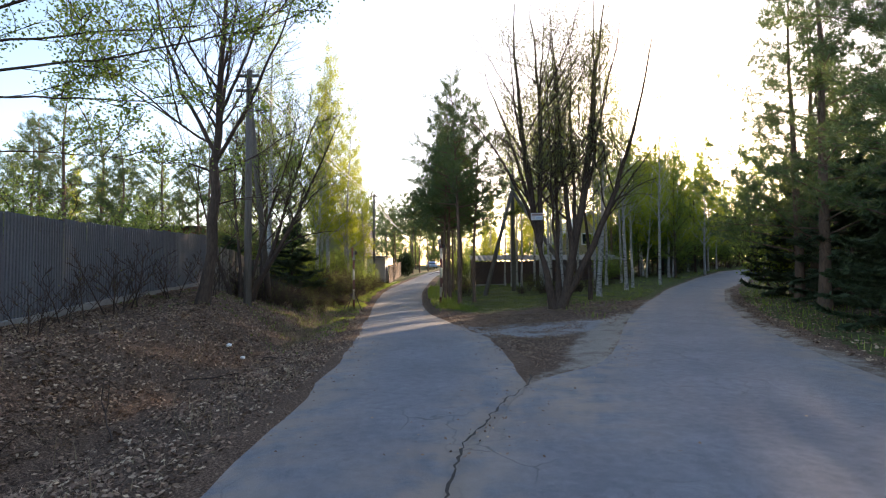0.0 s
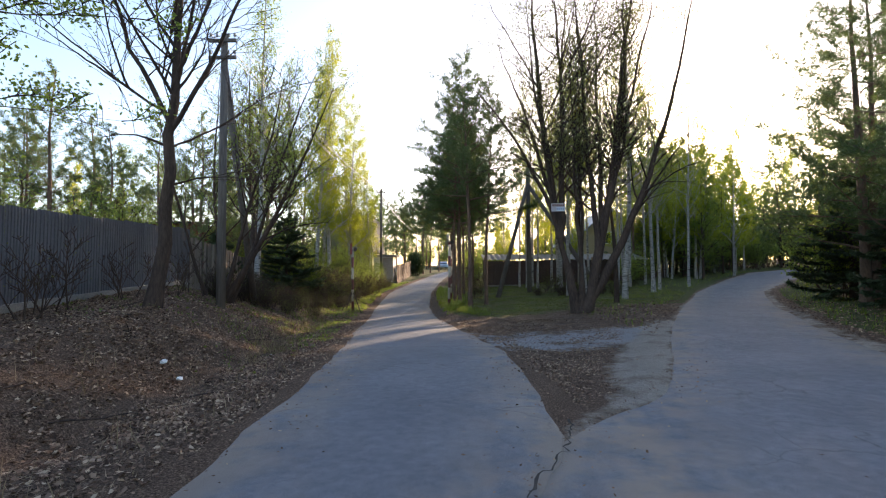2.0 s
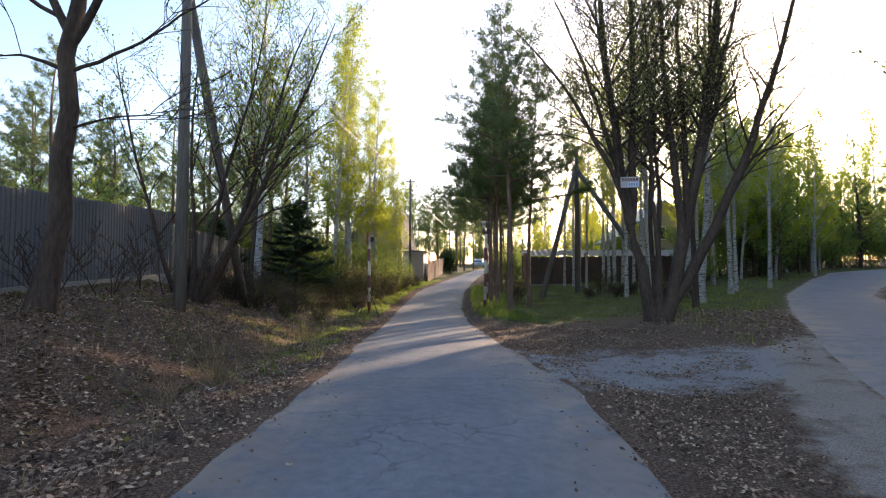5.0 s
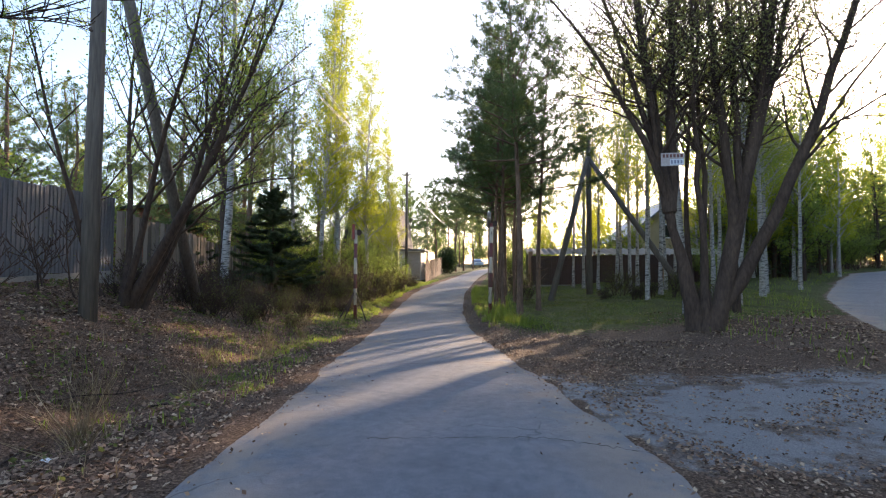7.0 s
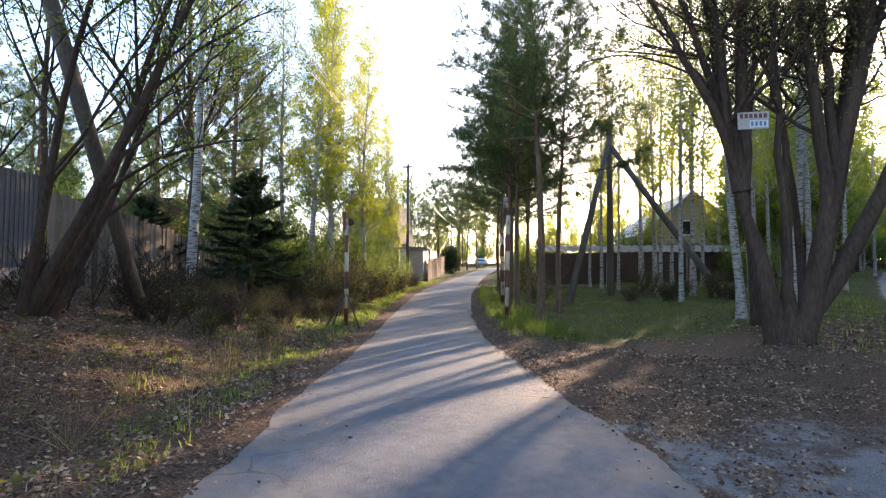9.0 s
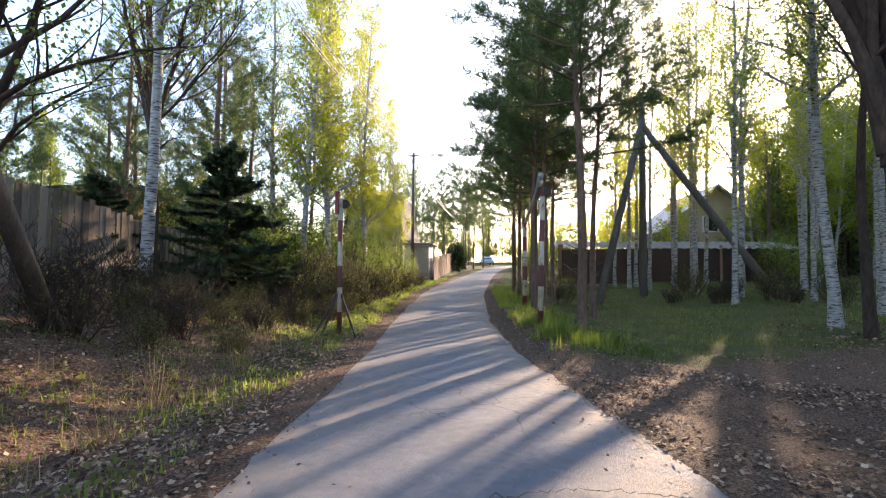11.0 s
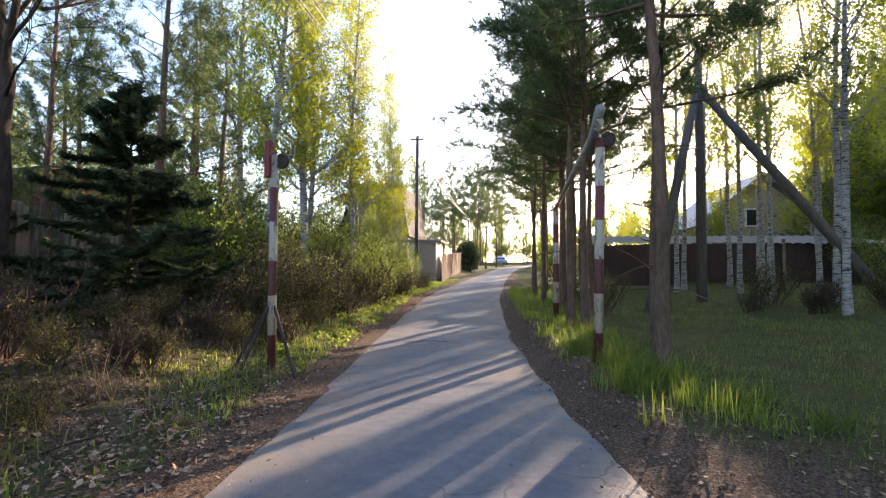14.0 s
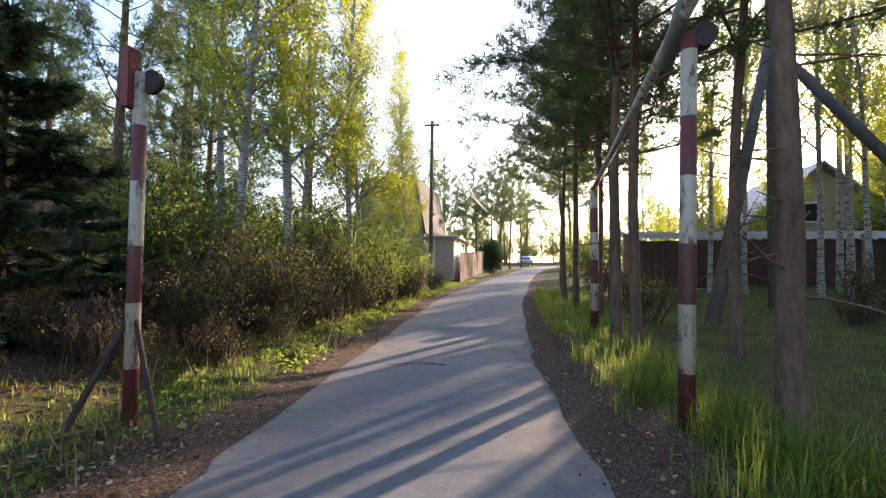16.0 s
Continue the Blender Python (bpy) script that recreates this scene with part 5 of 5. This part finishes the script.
def tuft(x, y, n, h, seed, material=STRAW, label="tuft of dry straw-coloured grass stalks", r=0.005, wide=0.07):
    rng = np.random.default_rng(seed)
    g = Geo()
    for _ in range(n):
        d = direction(rng.uniform(0, 6.3), rng.uniform(0.75, 1.5))
        p = np.array([rng.normal(0, wide), rng.normal(0, wide), -0.03])
        q = wander(rng, p, d, h * rng.uniform(0.5, 1.1), 4, 0.12, -0.05)
        g.tube(q, np.linspace(r, r * 0.35, 5), 3)
    ob = link_mesh("grass_tuft", g.mesh("grass_tuft"), material)
    ob.matrix_world = pose(x, y, z_at(x, y))
    return tagged(ob, label, "grass tuft", "grass tufts")


for i, (x, y, h) in enumerate(((-3.75, 12.8, 0.75), (-3.5, 12.5, 0.5), (-4.1, 13.1, 0.7), (-3.95, 11.9, 0.45), (-4.6, 13.8, 0.6), (-4.3, 15.2, 0.5), (-4.9, 16.6, 0.6), (-4.4, 17.6, 0.5), (-5.2, 19.2, 0.6), (-5.0, 20.8, 0.5), (-5.6, 22.4, 0.7))):
    tuft(x, y, 26, h, 200 + i)


for i, (x, y, h) in enumerate(((0.55, 23.6, 0.4), (0.8, 22.9, 0.38), (1.2, 23.3, 0.36), (0.25, 23.9, 0.45), (0.05, 24.2, 0.45), (0.35, 25.0, 0.5), (0.2, 26.0, 0.5), (-0.25, 25.4, 0.42), (0.9, 24.2, 0.35), (0.0, 23.2, 0.3), (1.5, 22.6, 0.3))):
    tuft(x, y, 60, h, 260 + i, GRASS, "fresh bright green grass tuft in the leaf litter", 0.007, 0.12)


def litter(name, label, n, area, keep, size, seed, material=LITTER):
    x, y, rng = ground_points(n, *area, keep, seed)
    z = ground_z(x, y) + rng.uniform(0.003, 0.016, len(x))
    a = rng.normal(size=(len(x), 3)) * np.array([1, 1, 0.35])
    g = Geo()
    g.leaves(np.stack([x, y, z], 1), a, size, 0.7, rng, 0.75)
    tagged(link_mesh(name, g.mesh(name), material), label, "leaf litter", kind="stuff")


litter("bank_leaves", "thick brown fallen leaves covering the bank", 230000, (-9.5, -1.5, 1.2, 24),
       lambda x, y: (lane_left(x, y) > 0.15) * np.clip(lane_left(x, y) * 0.9, 0.5, 1) * np.clip(1.3 - y / 30, 0.4, 1) * np.maximum(clumps(x, y, 0.5), 0.5), 0.052, 11)
litter("island_leaves", "brown fallen leaves between the two roads", 130000, (-0.8, 9, 8.5, 27),
       lambda x, y: ((lane_right(x, y) > -0.1) & (x < fork_sides(y)[0])) * np.exp(-((y - 19.2 - 0.3 * np.maximum(x - 2, 0)) / 2.3) ** 2) * clumps(x, y, 0.9), 0.05, 12)
litter("wedge_leaves", "brown trodden leaves at the fork of the roads", 60000, (0.8, 6, 7.5, 17.5),
       lambda x, y: island(x, y) * np.clip((np.interp(y, SAND_Y, SAND_X) - x) / 0.5 + 0.12, 0.03, 1) * np.where(y < 12.8, 0.75, np.where(rumple(x, y * 1.6, 1.1) > 0.1, 0.5, 0.08)), 0.036, 18)
litter("verge_leaves", "scattered brown leaves on the lane's edge", 60000, (-6.5, 2.5, 10, 40),
       lambda x, y: np.clip(0.85 - np.abs(off_road(x, y) - 0.35) / 0.6, 0, 1), 0.05, 13)
litter("far_leaves", "brown leaves under the right-hand trees", 16000, (5, 16, 3, 26),
       lambda x, y: (off_road(x, y) > 0.2) * 0.9, 0.08, 14)


def stick(x, y, ln, az, seed):
    rng = np.random.default_rng(seed)
    g = Geo()
    q = wander(rng, (0, 0, 0.02), direction(az, 0.05), ln, 6, 0.15, 0.0)
    g.tube(q, np.linspace(0.012, 0.004, 7), 5)
    p, d = along_line(q, 0.5)
    g.tube(wander(rng, p, d + rng.normal(0, 0.5, 3), ln * 0.4, 4, 0.1, 0.02), np.linspace(0.007, 0.003, 5), 4)
    ob = link_mesh("fallen_twig", g.mesh("fallen_twig"), BARK)
    ob.matrix_world = pose(x, y, z_at(x, y) + 0.02)
    tagged(ob, "thin dark fallen twig on the leaf litter", "twig", "fallen twigs")


rng_s = random.Random(4)
for i in range(26):
    y = rng_s.uniform(4, 24)
    stick(float(np.interp(y, LEFT_Y, LEFT_X)) - rng_s.uniform(1.0, 4.5), y, rng_s.uniform(0.4, 1.1), rng_s.uniform(0, 6.3), 300 + i)


def crumpled(x, y, size, seed, label):
    rng = random.Random(seed)
    bm = bmesh.new()
    bmesh.ops.create_icosphere(bm, subdivisions=2, radius=size)
    for v in bm.verts:
        v.co *= rng.uniform(0.65, 1.2)
        v.co.z *= 0.6
    ob = part("crumpled_paper", bm, WHITE_PAINT)
    ob.matrix_world = pose(x, y, z_at(x, y) + size * 0.4)
    tagged(ob, label, "litter", "white litter")


crumpled(-4.45, 9.9, 0.06, 1, "crumpled white paper lying on brown leaves")
crumpled(-4.1, 9.75, 0.05, 2, "crumpled white paper lying on brown leaves")
crumpled(-3.65, 12.3, 0.06, 3, "crumpled white paper lying among dry grass")


# ---- cracks in the asphalt ----
def crack(pts, seed, w=0.018):
    rng = np.random.default_rng(seed)
    pts = np.array(pts, float)
    t = np.linspace(0, 1, 60)
    k = np.linspace(0, 1, len(pts))
    x, y = np.interp(t, k, pts[:, 0]), np.interp(t, k, pts[:, 1])
    x, y = x + np.cumsum(rng.normal(0, 0.012, 60)) + rng.normal(0, 0.012, 60), y + rng.normal(0, 0.02, 60)
    d = np.stack([np.gradient(y), -np.gradient(x)], 1)
    d /= np.linalg.norm(d, axis=1, keepdims=True) + 1e-9
    ww = (w * rng.uniform(0.2, 1.2, 60))[:, None]
    return np.stack([x, y], 1), d * ww


TAR = rough_mat("crack_dirt", (0.025, 0.022, 0.02), (0.075, 0.065, 0.055), 60, 4, (1, 1, 1), 0.95, 0.6)

cracks = []
for i, pts in enumerate((((0.0, 3.0), (0.25, 4.3), (0.7, 5.6), (1.2, 6.6), (1.4, 7.4)), ((-1.2, 12.9), (0.3, 13.1), (1.2, 12.8)), ((-3.4, 27.5), (-2.9, 27.7), (-2.6, 27.65)), ((0.3, 19.2), (0.0, 20.4), (-0.3, 21.2)), ((-1.7, 16.6), (-0.6, 17.0), (0.2, 16.9)))):
    c, w = crack(pts, 40 + i, 0.035 if i == 2 else 0.014 if i == 0 else 0.008)
    z = land(c[:, 0], c[:, 1])[:, None] + 0.052
    g = Geo()
    v = np.stack([np.concatenate([c - w, z], 1), np.concatenate([c + w, z], 1)], 1).reshape(-1, 3)
    k = np.arange(59)[:, None] * 2
    g.v, g.f, g.n = [v], [k + np.array([0, 1, 3, 2])], len(v)
    tagged(link_mesh("road_crack", g.mesh("road_crack"), TAR), "dark ragged crack in the asphalt", "road", kind="structure")

def herbs(name, label, n, area, keep, height, size, material, seed):
    """Broad leaves held at a slant on short stalks, in patches."""
    x, y, rng = ground_points(n, *area, keep, seed)
    z = ground_z(x, y) + height * np.clip(rumple(x, y, 1.6) * 0.5 + 0.6, 0.2, 1.1) * rng.uniform(0.15, 1.0, len(x))
    g = Geo()
    g.leaves(np.stack([x, y, z], 1), rng.normal(size=(len(x), 3)) * np.array([1, 1, 0.5]), size, 0.75, rng, 0.6)
    tagged(link_mesh(name, g.mesh(name), material), label, "weeds", kind="stuff")


herbs("green_weeds", "lush low broad-leaved green weeds along the verge", 60000, (-7.8, -3.5, 22, 48),
      lambda x, y: np.clip((lane_left(x, y) - 0.3) / 0.35, 0, 1) * np.clip(1.9 - lane_left(x, y) / 1.1, 0, 1) * np.clip((y - 23.5) / 4, 0, 1) * clumps(x, y, 0.8), 0.16, 0.075, GRASS, 15)
herbs("bank_sprouts", "scattered green sprouts among dead leaves on the verge", 26000, (-9.0, -3.0, 10, 30),
      lambda x, y: (lane_left(x, y) > 0.5) * np.clip((y - 10) / 8, 0, 1) * (rumple(x + 7, y + 2, 1.4) > 0.25) * 0.7, 0.12, 0.06, UNDER_LEAF, 45)
litter("road_grit", "small brown leaves and grit blown over the asphalt", 5000, (-3.5, 4.5, 4, 22), lambda x, y: (off_road(x, y) < 0) * np.clip(1 + off_road(x, y) / 1.0, 0.03, 1), 0.035, 16)

blades("bank_thatch", "short dry brown thatch on the bank and verge", 90000, (-8.5, -1.8, 1.2, 30),
       lambda x, y: (lane_left(x, y) > 0.25) * np.maximum(clumps(x + 4, y, 0.7), 0.35), 0.05, 0.0045, LITTER, 21, 1.6)
blades("pale_thatch", "pale straw-coloured thatch along the lane's edge", 30000, (-7.5, -1.8, 1.5, 32),
       lambda x, y: np.exp(-((lane_left(x, y) - 0.9) / 0.5) ** 2) * clumps(x + 9, y, 0.8) * 0.8, 0.06, 0.004, STRAW, 22, 1.5)

litter("rim_grit", "sandy grit and leaf scraps along the asphalt rim", 22000, (-5.5, 3.5, 4, 34), lambda x, y: np.exp(-((off_road(x, y) + 0.02) / 0.14) ** 2), 0.03, 31)
